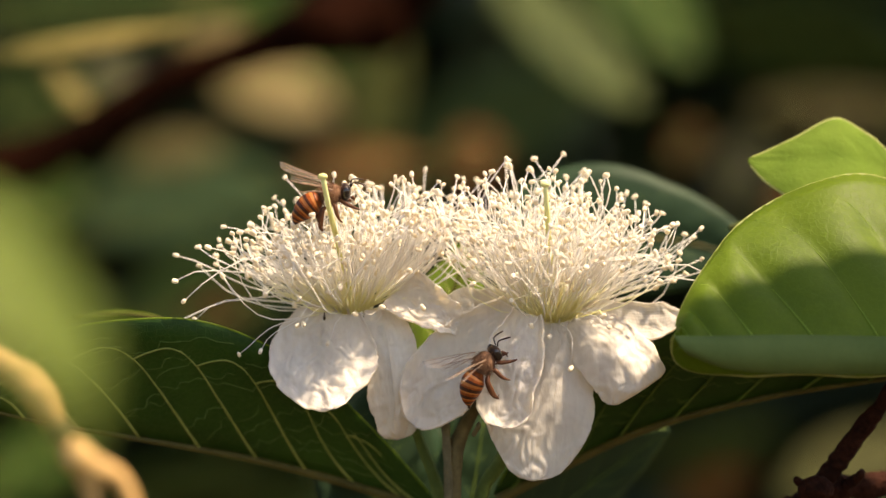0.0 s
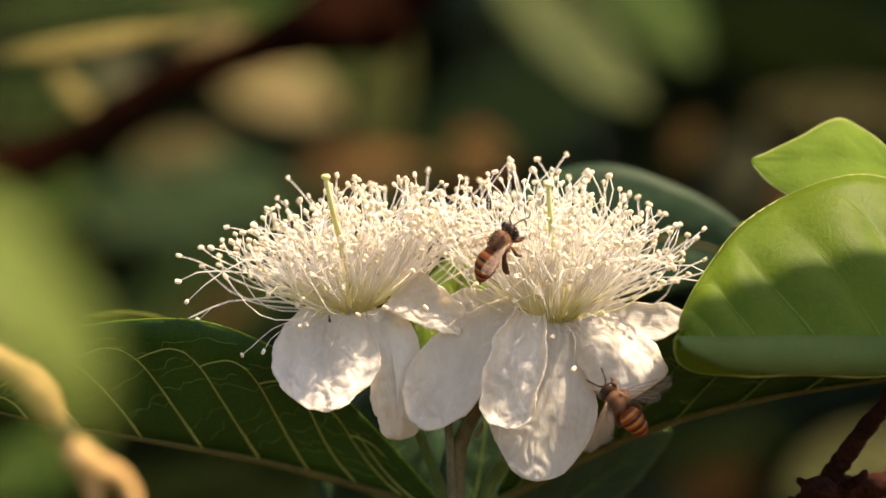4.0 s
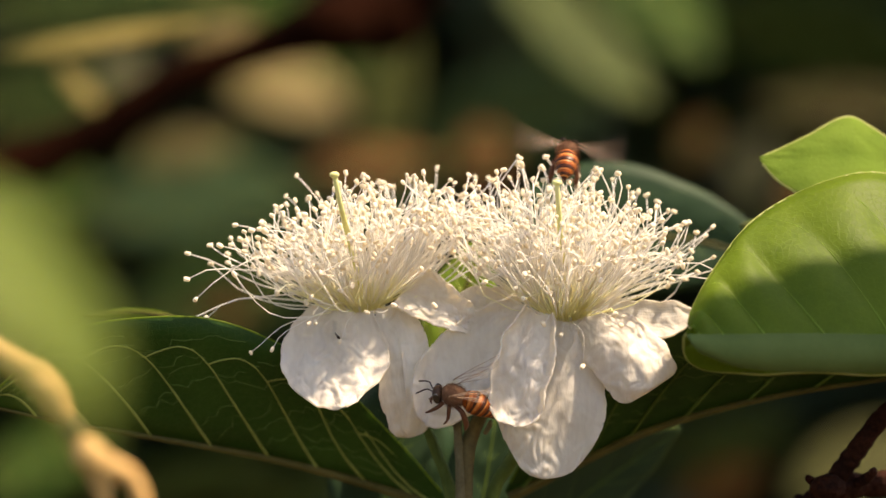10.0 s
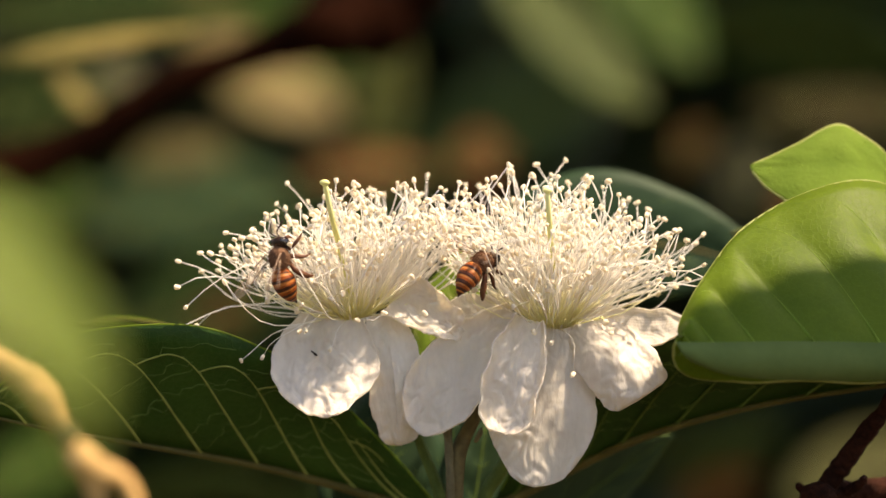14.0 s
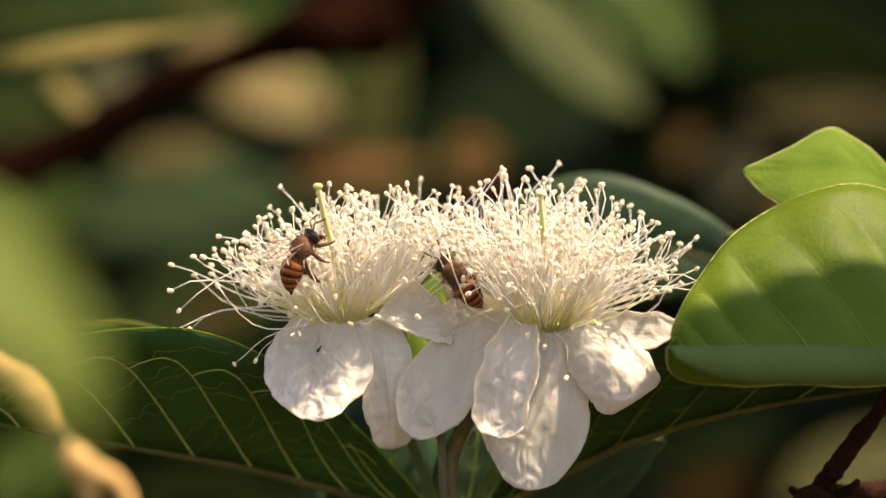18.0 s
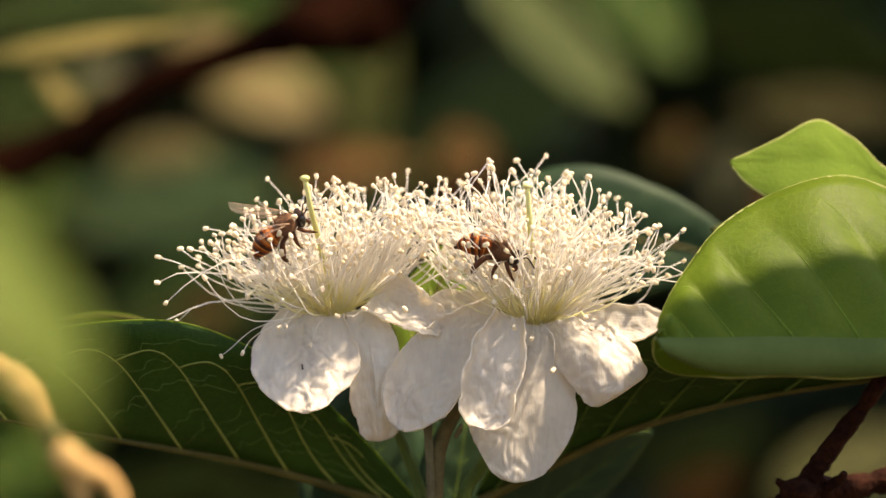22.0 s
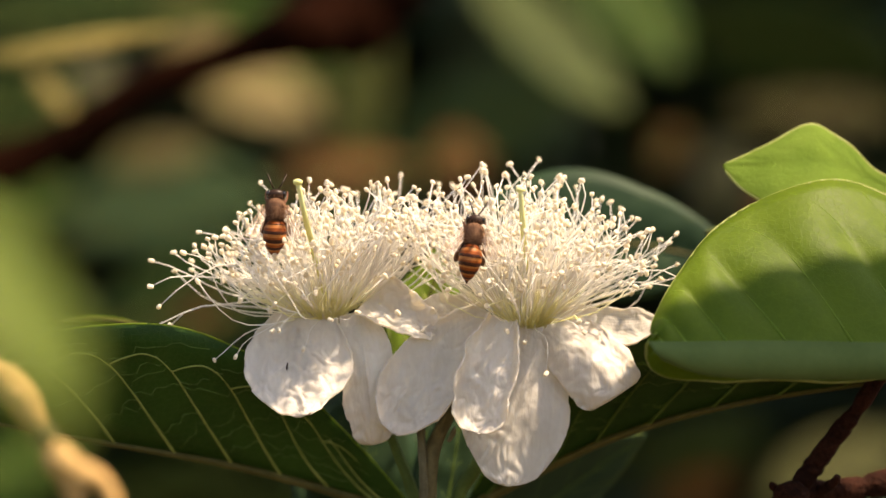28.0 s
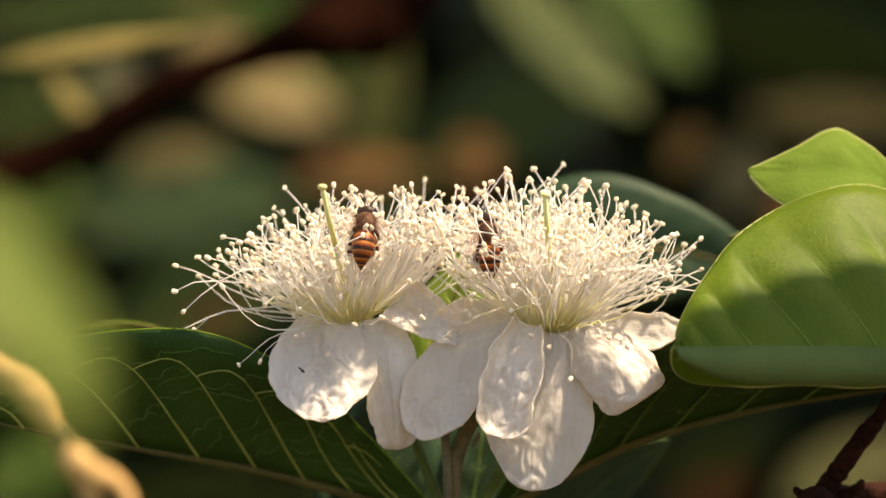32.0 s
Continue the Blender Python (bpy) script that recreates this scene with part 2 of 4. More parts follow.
def sheet(pos, thick):
    """A shell of the given thickness over an array (n, m, 3) of places."""
    n, m, _ = pos.shape
    du, dv = np.gradient(pos, axis=0), np.gradient(pos, axis=1)
    nor = np.cross(du, dv)
    nor /= np.linalg.norm(nor, axis=2, keepdims=True) + 1e-12
    verts = np.concatenate([(pos + nor * thick / 2).reshape(-1, 3), (pos - nor * thick / 2).reshape(-1, 3)])
    faces, o = [], n * m
    for i in range(n - 1):
        for j in range(m - 1):
            a, b, c, d = i * m + j, i * m + j + 1, (i + 1) * m + j + 1, (i + 1) * m + j
            faces.append((a, d, c, b))
            faces.append((o + a, o + b, o + c, o + d))
    rim = [j for j in range(m)] + [i * m + m - 1 for i in range(1, n)] + [(n - 1) * m + j for j in range(m - 2, -1, -1)] + [i * m for i in range(n - 2, 0, -1)]
    for a, b in zip(rim, rim[1:] + rim[:1]):
        faces.append((a, b, o + b, o + a))
    return verts, faces


MOVING = []  # (thing, gain): what sways with the sprig


def thing(name, place, label, category, group="", gain=1.0):
    ob = tagged(new(name), label, category, group)
    ob.location = place
    if gain:
        MOVING.append((ob, gain))
    return ob


def leaf(name, spine, left, right, face, mat, label, fold=(10, 10), veins=9, group="leaves", gain=1.0, thick=0.0004, rib=0.0006, raised=0.0003, vein_mat=None, rib_mat=None, lean=0.25, quilt=0.0006, wave=0.0, net=False, margin=None, margin_r=0.0002, vein_r=0.00026, shift=0.0, category="leaf", n=44, m=10):
    """A leaf: blade, midrib and side veins along a spine from stalk to tip, with half widths to the left and right of it.
    face: the way its upper side looks; fold: degrees by which each half is lifted."""
    base = Vector(spine[0])
    top = thing(name, base, label, category, group, gain)
    pts = spline([tuple(Vector(p) - base) for p in spine], n)
    wl, wr = spline(left, n)[:, 0], spline(right, n)[:, 0]
    face = Vector(face).normalized()
    seed = random.random() * 50

    def at(u, s):
        """The place at u (0 stalk, 1 tip) along and s (-1 left edge, 1 right edge) across."""
        x = min(max(u, 0), 1) * n
        i = min(int(x), n - 1)
        f = x - i
        p = Vector(pts[i] * (1 - f) + pts[i + 1] * f)
        t = Vector(pts[min(i + 2, n)] - pts[max(i - 1, 0)]).normalized()
        side = t.cross(face).normalized()
        nor = side.cross(t)
        w = max((wl if s < 0 else wr)[i] * (1 - f) + (wl if s < 0 else wr)[i + 1] * f, 1e-5)
        a = radians(fold[0] if s < 0 else fold[1])
        k = abs(s)
        out = p + side * (math.copysign(1, s) * w * k * math.cos(a)) + nor * (w * k * math.sin(a) - 0.10 * w * k * k)
        if quilt:
            out += nor * quilt * math.sin(math.pi * ((u - lean * k) * veins % 1.0)) * math.sin(math.pi * min(k * 1.1, 1))
        if wave:
            out += nor * wave * k * k * noise.noise(Vector((u * 5 + seed, s, seed)))
        return out

    def vein_u(u0, s):
        """How far along a side vein that leaves the midrib at u0 has come at s across."""
        return u0 + lean * s + (0.085 if net else 0.045) * max(0, s - 0.6) ** 2 / 0.16

    pos = np.array([[at(i / n, j / m * 2 - 1) for j in range(m + 1)] for i in range(n + 1)])
    blade = part("blade", mesh("blade", *sheet(pos, thick), mat), top)
    side0 = face * raised
    rv = [at(i / 24, 0) + side0 for i in range(25)]
    part("midrib", mesh("midrib", *tube(rv, [rib * (1 - 0.75 * i / 24) for i in range(25)], 7), rib_mat or RIB), top, "raised pale midrib")
    for half in (-1, 1):
        if (wl if half < 0 else wr).max() < 0.004:
            continue
        for k in range(veins):
            u0 = max(0, (k + shift) / veins)
            reach = 0.76 if net else 0.95
            line = [at(vein_u(u0, i / 14 * reach), half * max(i / 14 * reach, 0.001)) + side0 for i in range(15)]
            part("side_vein", mesh("side_vein", *tube(line, [vein_r * (1 - 0.045 * i) for i in range(15)], 5), vein_mat or VEIN), top)
        if net:
            for k in range(veins - 1):
                a, b = vein_u((k + shift) / veins, 0.74), vein_u((k + 1 + shift) / veins, 0.66)
                line = [at(a + (b - a) * i / 10, half * (0.74 - 0.08 * i / 10 + 0.065 * math.sin(math.pi * i / 10))) + side0 for i in range(11)]
                part("loop_vein", mesh("loop_vein", *tube(line, [vein_r * 0.5] * 11, 5), vein_mat or VEIN), top)
        if net and (wl if half < 0 else wr).max() > 0.008:
            verts, faces = [], []
            for k in range(veins - 1):
                for q in range(6):
                    s = 0.30 + 0.12 * q + random.uniform(-0.05, 0.05)
                    line, drop = [], random.uniform(-0.30, -0.08)
                    for i in range(7):
                        f = i / 6
                        ss = min(max(s + drop * f + random.uniform(-0.03, 0.03), 0.02), 0.95)
                        line.append(at((k + shift + f) / veins + lean * ss, half * ss) + side0 * 0.8)
                    tv, tf = tube(line, [vein_r * 0.36] * 7, 4)
                    faces += [tuple(len(verts) + i for i in f) for f in tf]
                    verts += tv
            tagged(part("vein_net", mesh("vein_net", verts, faces, NET), top), kind="stuff")
        if margin:
            line = [at(0.02 + 0.96 * i / 40, half) for i in range(41)]
            part("margin", mesh("margin", *tube(line, [margin_r] * 41, 5), margin), top)
    return top


def petal(flower, spine, left, right, face=(0, -1, 0.25), cup=0.15, wrinkle=0.0006, thick=0.0003, mat=None, cap=0.4, label="", roll=0.0, freq=260.0, blunt=2.0, crumple=0.00016, fold=0.0, n=88, m=64):
    """A petal on its flower: a thin wrinkled sheet along a spine from its base to its tip. blunt: 2 for a round end, less for a
    pointed one, more for a square one; roll: how far the rim turns towards its face; crumple: depth of the fine creases; fold: a crease along the middle."""
    o = flower.location
    pts = spline([tuple(Vector(p) - o) for p in spine], n)
    wl, wr = spline(left, n)[:, 0], spline(right, n)[:, 0]
    face = Vector(face).normalized()
    seed = Vector((random.random() * 9, random.random() * 9, random.random() * 9))
    long = float(np.linalg.norm(np.diff(pts, axis=0), axis=1).sum())
    pos = np.zeros((n + 1, m + 1, 3))
    for i in range(n + 1):
        t = Vector(pts[min(i + 1, n)] - pts[max(i - 1, 0)]).normalized()
        side = t.cross(face).normalized()
        nor = side.cross(t)
        u = i / n
        x = max(0, u - 1 + cap) / cap
        end = max(1 - x ** blunt, 0.0004) ** (1 / blunt)
        for j in range(m + 1):
            s = j / m * 2 - 1
            w = max((wl if s < 0 else wr)[i], 0.0002) * end
            p = Vector(pts[i]) + side * s * w + nor * (cup * w * s * s + fold * w * (1 - abs(s)) * min(1, 2 * u))
            k = max(0, abs(s) - 0.72) / 0.28
            k = max(k, max(0, u - 0.86) / 0.14)
            p += nor * roll * k * k
            q = p * freq + seed
            p += nor * 0.55 * wrinkle * (noise.noise(Vector((q.x * 1.3, q.y, q.z * 0.4))) + 0.5 * noise.noise(q * 2.3)) * (0.35 + 1.0 * u)
            c = Vector((s * w * 560, u * long * 440, 0)) + seed
            c += Vector((noise.noise(c * 0.7), noise.noise(c * 0.7 + seed), 0)) * 0.9
            patch = min(1.3, max(0.3, 0.6 + 1.5 * noise.noise(c * 0.22 + seed) + 0.5 * (u - 0.5)))
            crease = 1 - 2.2 * abs(noise.noise(c)) + 0.5 * noise.noise(c * 2.6) + 0.22 * noise.noise(c * 6.0)
            p += nor * crumple * patch * crease
            p += nor * 0.000008 * math.sin(s * 34 + 3 * noise.noise(c * 0.5))
            if abs(s) > 0.8:
                p += side * math.copysign(1, s) * (0.00055 * noise.noise(q * 1.3) + 0.00015 * noise.noise(q * 6)) * (abs(s) - 0.8) / 0.2
            pos[i, j] = p
    return part("petal", mesh("petal", *sheet(pos, thick), mat or PETAL), flower, label)


# ---- flowers ----
def bean():
    """One anther: a small two-lobed bean."""
    half = Vector((0.00052, 0.00034, 0.00031))

    def shape(v):
        c = [math.copysign(abs(v[k] / half[k]) ** 0.62, v[k]) * half[k] for k in range(3)]
        groove = 1 - 0.42 * math.exp(-(c[1] / 0.0001) ** 2) if c[2] > 0 else 1
        return Vector((c[0], c[1] * (1 - 0.18 * c[0] / half.x), c[2] * groove))
    return mesh("anther", *ball(half, 10, 7, shape), ANTHER)


ANTHER_MESH = bean()


def filament_meshes(count):
    """Filaments of length 1 along +z, each with its own bend; they carry their tip in the list beside."""
    out = []
    for k in range(count):
        bow, hook, wig = random.gauss(0, 0.12), random.gauss(0, 0.12), random.random() * 6
        if k % 9 == 0:
            hook *= 3
        pts = []
        for i in range(9):
            u = i / 8
            pts.append((bow * math.sin(math.pi * u) + hook * u ** 4 + 0.028 * u * math.sin(9 * u + wig), 0.034 * u * math.sin(7 * u + 2 * wig), u * (1 - 0.5 * abs(hook) * u ** 3)))
        out.append((pts, bow))
    return out


FILAMENTS = filament_meshes(40)
FIL_MESH = {}


def filament_mesh(k, thick):
    key = (k, thick)
    if key not in FIL_MESH:
        FIL_MESH[key] = mesh("stamen", *tube(FILAMENTS[k][0], [thick * (0.72 + 0.28 * min(1, i / 3)) * (1 - 0.45 * i / 8) for i in range(9)], 5), FILAMENT)
    return FIL_MESH[key]


def stamen_frames(axis, count, length, spread, low, seed, short=(0.70, 1.14), rims=(0.1, 0.4), tall=0.0):
    """Poses of stamens on the disc: they fan out round axis to spread degrees; low lengthens those that lie flat to the left;
    rims: how far the fan keeps above the level on its left and right; tall: lengthens those that lean to the right (minus: to the left)."""
    rnd = random.Random(seed)
    axis = Vector(axis).normalized()
    a = axis.cross(Vector((0, 1, 0))).normalized()
    b = axis.cross(a).normalized()
    out = []
    for k in range(count):
        u = (k + 0.5) / count
        polar = radians(spread) * (u ** 0.74) * (1 + rnd.gauss(0, 0.08))
        az = k * 2.39996 + rnd.gauss(0, 0.30)
        ring = a * math.cos(az) + b * math.sin(az)
        way = (axis * math.cos(polar) + ring * math.sin(polar)).normalized()
        floor = (rnd.uniform(0.38, 1.35) if way.y < 0 else rnd.uniform(0.12, 0.75)) * abs(way.y) + (rims[0] if way.x < 0 else rims[1]) * abs(way.x)
        if way.z < floor and rnd.random() > 0.015:
            way.z = floor + abs(rnd.gauss(0, 0.22))
            way.normalize()
        foot = ring * (0.0016 + 0.0016 * min(1, polar / 1.2)) - axis * 0.0002
        size = length * (1 + low * max(0, -way.x) * max(0, 1 - 1.6 * abs(way.z))) * (short[0] + (short[1] - short[0]) * (0.62 * rnd.random() + 0.38 * rnd.random() ** 3))
        size *= 1 + max(0, tall * way.x) * max(0, way.z)
        if rnd.random() < (0.34 if way.y < -0.45 else 0.12):
            size *= rnd.uniform(0.55, 0.9)
        out.append((foot, way, size, ring, rnd.random() * 6.283, rnd.randrange(40)))
    return out


def guava_flower(place, axis, length, spread, low, style, seed, label, loose=(), rims=(0.1, 0.4), tall=0.0):
    top = thing("guava_flower", place, label, "flower", "flowers on the sprig")
    axis = Vector(axis).normalized()
    turn = Vector((0, 0, 1)).rotation_difference(axis).to_matrix().to_4x4()
    cupv, cupf = ball((0.0036, 0.0032, 0.0020), 18, 9)
    part("receptacle", mesh("receptacle", [turn @ Vector((v.x, v.y + 0.0012, v.z - 0.0006)) for v in cupv], cupf, DISC), top, "pale green cup under the stamens")
    rad = 0.000118
    for k, (foot, way, size, ring, spin, kind) in enumerate(stamen_frames(axis, 300 - len(loose), length, spread, low, seed, rims=rims, tall=tall) + [(Vector(w).normalized() * 0.003, Vector(w).normalized(), size, Vector((0, 0, 1)), 0.0, 9 * (i % 4) + 2) for i, (w, size) in enumerate(loose)]):
        ob = part("stamen", filament_mesh(kind, round(rad / 0.018, 5)), top)
        z = way
        x = (ring - z * ring.dot(z))
        x = x.normalized() if x.length > 1e-3 else z.orthogonal().normalized()
        y = z.cross(x)
        m3 = Matrix((x, y, z)).transposed().to_4x4() @ Matrix.Rotation(0.9 * math.sin(spin) + (math.pi if FILAMENTS[kind][0][-1][0] > 0 and way.dot(axis) < 0.75 else 0), 4, "Z")
        ob.matrix_local = Matrix.Translation(foot) @ m3 @ Matrix.Scale(size, 4)
        tip = Vector(FILAMENTS[kind][0][-1])
        an = part("anther", ANTHER_MESH, ob)
        rnd = random.Random(seed * 1000 + k)
        s = rnd.uniform(0.78, 1.08) / size
        an.matrix_local = Matrix.Translation(tip) @ Euler((rnd.random() * 6, rnd.random() * 6, rnd.random() * 6)).to_matrix().to_4x4() @ Matrix.Scale(s, 4)
    verts, faces, bv, bf = [], [], [v.co.copy() for v in ANTHER_MESH.vertices], [tuple(p.vertices) for p in ANTHER_MESH.polygons]
    inner = []
    for foot, way, size, ring, spin, kind in stamen_frames(axis, 210, length, spread * 0.92, 0, seed + 40, (0.55, 1.02), rims, tall):
        side = way.orthogonal().normalized()
        tv, tf = tube([foot + (way * p[2] + side * p[0]) * size for p in FILAMENTS[kind][0][::2]], [0.00005, 0.00008, 0.00012, 0.00012, 0.00011], 4)
        faces += [tuple(len(verts) + i for i in f) for f in tf]
        verts += tv
        tip = foot + (way * FILAMENTS[kind][0][-1][2] + side * FILAMENTS[kind][0][-1][0]) * size
        inner.append((tip, Euler((spin, spin * 1.7, spin * 2.3)).to_matrix()))
    tagged(part("inner_brush", mesh("inner_brush", verts, faces, FILAMENT), top), kind="stuff")
    verts, faces = [], []
    for tip, m3 in inner:
        faces += [tuple(len(verts) + i for i in f) for f in bf]
        verts += [tip + m3 @ v for v in bv]
    tagged(part("inner_pollen", mesh("inner_pollen", verts, faces, ANTHER), top), kind="stuff")
    line = spline([tuple(Vector(p) - Vector(place)) for p in style], 14)
    sv, sf = tube(line, [0.00052 * (1 - 0.25 * i / 14) for i in range(15)], 8)
    st = part("style", mesh("style", sv, sf, STYLE), top, "yellow-green style")
    kv, kf = ball((0.00075, 0.00075, 0.0005), 10, 6)
    part("stigma", mesh("stigma", [Vector(line[-1]) + v for v in kv], kf, STYLE), st)
    return top


def g(*rows):
    """Grid places from rows of x, y and depth in millimetres."""
    return [grid(x, y, d / 1000) for x, y, d in rows]


def mm(*values):
    """Widths from grid units."""
    return [v * GRID for v in values]


flower_a = guava_flower(grid(620, 538, 0), (-0.06, -0.42, 0.9), 0.0205, 92, 0.32, g((618, 520, 0), (600, 440, -5), (584, 380, -14), (570, 312, -17)), 3, "white guava flower with a brush of cream-tipped stamens", (((-1, -0.1, 0.0), 0.0255), ((-0.97, -0.1, 0.02), 0.0222), ((-0.97, -0.2, 0.24), 0.0258), ((-0.95, -0.3, 0.22), 0.0250), ((-0.85, -0.3, -0.28), 0.0170), ((-0.8, -0.5, -0.3), 0.0150), ((-0.45, -0.8, -0.10), 0.0120), ((-0.5, -0.8, -0.04), 0.0122), ((-0.3, -0.85, -0.45), 0.0085), ((0.1, -0.9, -0.05), 0.0070)), (0.10, 0.60), 0.36)
petal(flower_a, g((606, 540, -2), (588, 585, -3.2), (576, 635, -4.6), (576, 685, -7.2), (584, 733, -10.5)), mm(34, 82, 93, 90, 70), mm(36, 84, 101, 98, 86), cup=-0.12, cap=0.5, wrinkle=0.0005, blunt=1.65, crumple=0.00042, roll=0.0005)
petal(flower_a, g((668, 545, -1.4), (684, 610, -1.9), (694, 690, -1.8), (704, 778, 0)), mm(26, 50, 54, 40), mm(26, 40, 42, 36), cup=0.2, cap=0.22, wrinkle=0.0009, blunt=2.6, fold=0.45, crumple=0.00024)
petal(flower_a, g((690, 520, -1.4), (735, 540, -2.7), (785, 565, -3.1), (812, 584, -2)), mm(44, 50, 34, 20), mm(30, 36, 26, 16), cup=0.4, wrinkle=0.0016, cap=0.4, freq=360, crumple=0.00034, blunt=2.8)
petal(flower_a, g((600, 545, 5), (600, 570, 12), (590, 600, 18.2)), mm(30, 60, 40), mm(30, 60, 40), cup=0.2)
flower_b = guava_flower(grid(978, 554, 0), (0.03, -0.42, 0.9), 0.0227, 86, 0.0, g((975, 530, 0), (974, 450, -9), (970, 390, -14), (966, 326, -16)), 8, "white guava flower with drooping crinkled petals and dense stamens", (((0.9, -0.3, 0.30), 0.0225), ((0.88, -0.3, 0.36), 0.0235), ((0.55, -0.7, -0.05), 0.0110), ((0.25, -0.8, -0.5), 0.0105), ((-0.3, -0.9, -0.08), 0.0080), ((-0.05, -0.9, -0.3), 0.0060)), (0.45, 0.30), -0.36)
petal(flower_b, g((915, 552, -1.4), (850, 608, -2.8), (790, 678, -3.6), (736, 758, -3.6)), mm(24, 58, 62, 54), mm(30, 60, 72, 68), cup=0.16, cap=0.36, wrinkle=0.0004, crumple=0.0002, roll=0.0006)
petal(flower_b, g((965, 566, -2.2), (965, 650, -3.4), (954, 740, -4.6), (942, 852, -4.2)), mm(40, 80, 98, 96), mm(40, 86, 96, 90), cup=-0.12, cap=0.42, wrinkle=0.0004, freq=200, crumple=0.00030)
petal(flower_b, g((934, 556, -5.5), (914, 620, -7.4), (900, 690, -8.7), (888, 760, -9.4)), mm(28, 50, 46, 44), mm(26, 46, 50, 46), cup=0.18, wrinkle=0.0011, cap=0.24, blunt=2.8, crumple=0.00024, roll=0.0012)
petal(flower_b, g((1020, 562, -2.2), (1062, 600, -4.6), (1104, 648, -6.2), (1134, 694, -6.6)), mm(34, 60, 66, 62), mm(32, 58, 64, 58), cup=-0.3, wrinkle=0.0013, cap=0.14, blunt=4.5, crumple=0.00026, fold=0.25)
petal(flower_b, g((1030, 552, -1.8), (1090, 560, -1.8), (1160, 564, -2.2), (1216, 556, -2.2)), mm(20, 24, 26, 18), mm(20, 36, 38, 26), cup=0.25, cap=0.3, wrinkle=0.0007, blunt=1.6)
petal(flower_b, g((900, 545, 2), (850, 542, 0), (810, 548, -0.9), (772, 562, -1.4)), mm(26, 36, 34, 26), mm(26, 30, 28, 20), cup=0.35, wrinkle=0.0015, freq=360, crumple=0.00034, blunt=2.6)

# ---- stems of the sprig ----
def stem(name, pts, radii, mat, label, n=20, sides=9, rough=0.12, gain=1.0, category="stem"):
    top = thing(name, Vector(pts[0]), label, category, "stems of the sprig", gain)
    pv, pf = limb([tuple(Vector(p) - top.location) for p in pts], radii, n, sides, rough)
    part("shaft", mesh("shaft", pv, pf, mat), top)
    return top


def knob(parent, name, at_, size, mat, label=""):
    """A swelling on a twig or branch."""
    kv, kf = ball(size, 12, 8, lambda v: v * (1 + 0.18 * noise.noise(v * 700)))
    part(name, mesh(name, [Vector(at_) - parent.location + v for v in kv], kf, mat), parent, label)


def spur(parent, name, pts, radii, mat, label=""):
    """A short side shoot on a twig or branch."""
    part(name, mesh(name, *limb([tuple(Vector(p) - parent.location) for p in pts], radii, 12, 8, 0.25), mat), parent, label)


main_stalk = stem("flower_stalk", g((800, 1100, 2), (800, 900, 0), (806, 800, 0), (840, 725, 1), (900, 640, 2), (975, 566, 2)), mm(17, 16, 15, 11, 10, 24), STEM, "downy brown-green flower stalk")
stem("flower_stalk", g((790, 1100, 4), (780, 900, 5), (745, 790, 5), (690, 660, 4), (628, 556, 2)), mm(16, 12, 9, 10, 26), STEM_GREEN, "slender green flower stalk")
stem("leaf_stalk", g((830, 1100, 6), (850, 890, 6), (884, 822, 6), (930, 740, 6)), mm(14, 13, 13, 12), STEM_GREEN, "short green leaf stalk")

spur(main_stalk, "side_stalk", g((790, 1100, -1), (794, 900, -1.6), (792, 820, -1.6), (788, 750, 0), (782, 690, 3)), mm(9, 9, 8, 8, 6), STEM_PALE, "paler downy side stalk")
spur(main_stalk, "bract", g((838, 772, -1), (846, 758, -2), (848, 748, -2)), mm(4, 5, 2), STEM_PALE)

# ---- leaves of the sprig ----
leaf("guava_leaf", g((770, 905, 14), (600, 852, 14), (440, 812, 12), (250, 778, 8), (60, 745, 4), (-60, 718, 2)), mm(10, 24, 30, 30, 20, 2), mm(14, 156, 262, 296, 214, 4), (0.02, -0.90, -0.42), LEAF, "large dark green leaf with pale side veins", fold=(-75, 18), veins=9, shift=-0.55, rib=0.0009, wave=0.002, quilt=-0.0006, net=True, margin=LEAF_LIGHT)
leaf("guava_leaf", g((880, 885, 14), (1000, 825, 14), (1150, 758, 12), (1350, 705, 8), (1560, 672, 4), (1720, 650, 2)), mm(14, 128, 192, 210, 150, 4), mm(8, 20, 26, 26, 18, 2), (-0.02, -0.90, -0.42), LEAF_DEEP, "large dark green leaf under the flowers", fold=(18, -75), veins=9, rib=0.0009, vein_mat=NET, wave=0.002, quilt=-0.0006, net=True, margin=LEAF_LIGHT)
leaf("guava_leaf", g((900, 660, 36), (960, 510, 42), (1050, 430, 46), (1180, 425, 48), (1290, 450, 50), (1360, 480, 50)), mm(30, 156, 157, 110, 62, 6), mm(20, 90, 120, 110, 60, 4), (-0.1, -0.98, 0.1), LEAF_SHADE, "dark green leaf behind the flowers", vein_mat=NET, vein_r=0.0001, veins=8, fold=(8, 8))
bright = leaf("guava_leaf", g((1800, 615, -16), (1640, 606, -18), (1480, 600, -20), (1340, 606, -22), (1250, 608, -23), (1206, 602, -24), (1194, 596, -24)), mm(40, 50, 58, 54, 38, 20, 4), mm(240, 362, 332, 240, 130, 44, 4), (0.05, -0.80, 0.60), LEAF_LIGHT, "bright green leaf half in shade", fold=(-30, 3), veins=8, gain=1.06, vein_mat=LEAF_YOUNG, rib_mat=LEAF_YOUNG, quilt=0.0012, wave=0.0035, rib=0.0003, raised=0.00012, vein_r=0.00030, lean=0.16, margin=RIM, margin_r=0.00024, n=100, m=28)
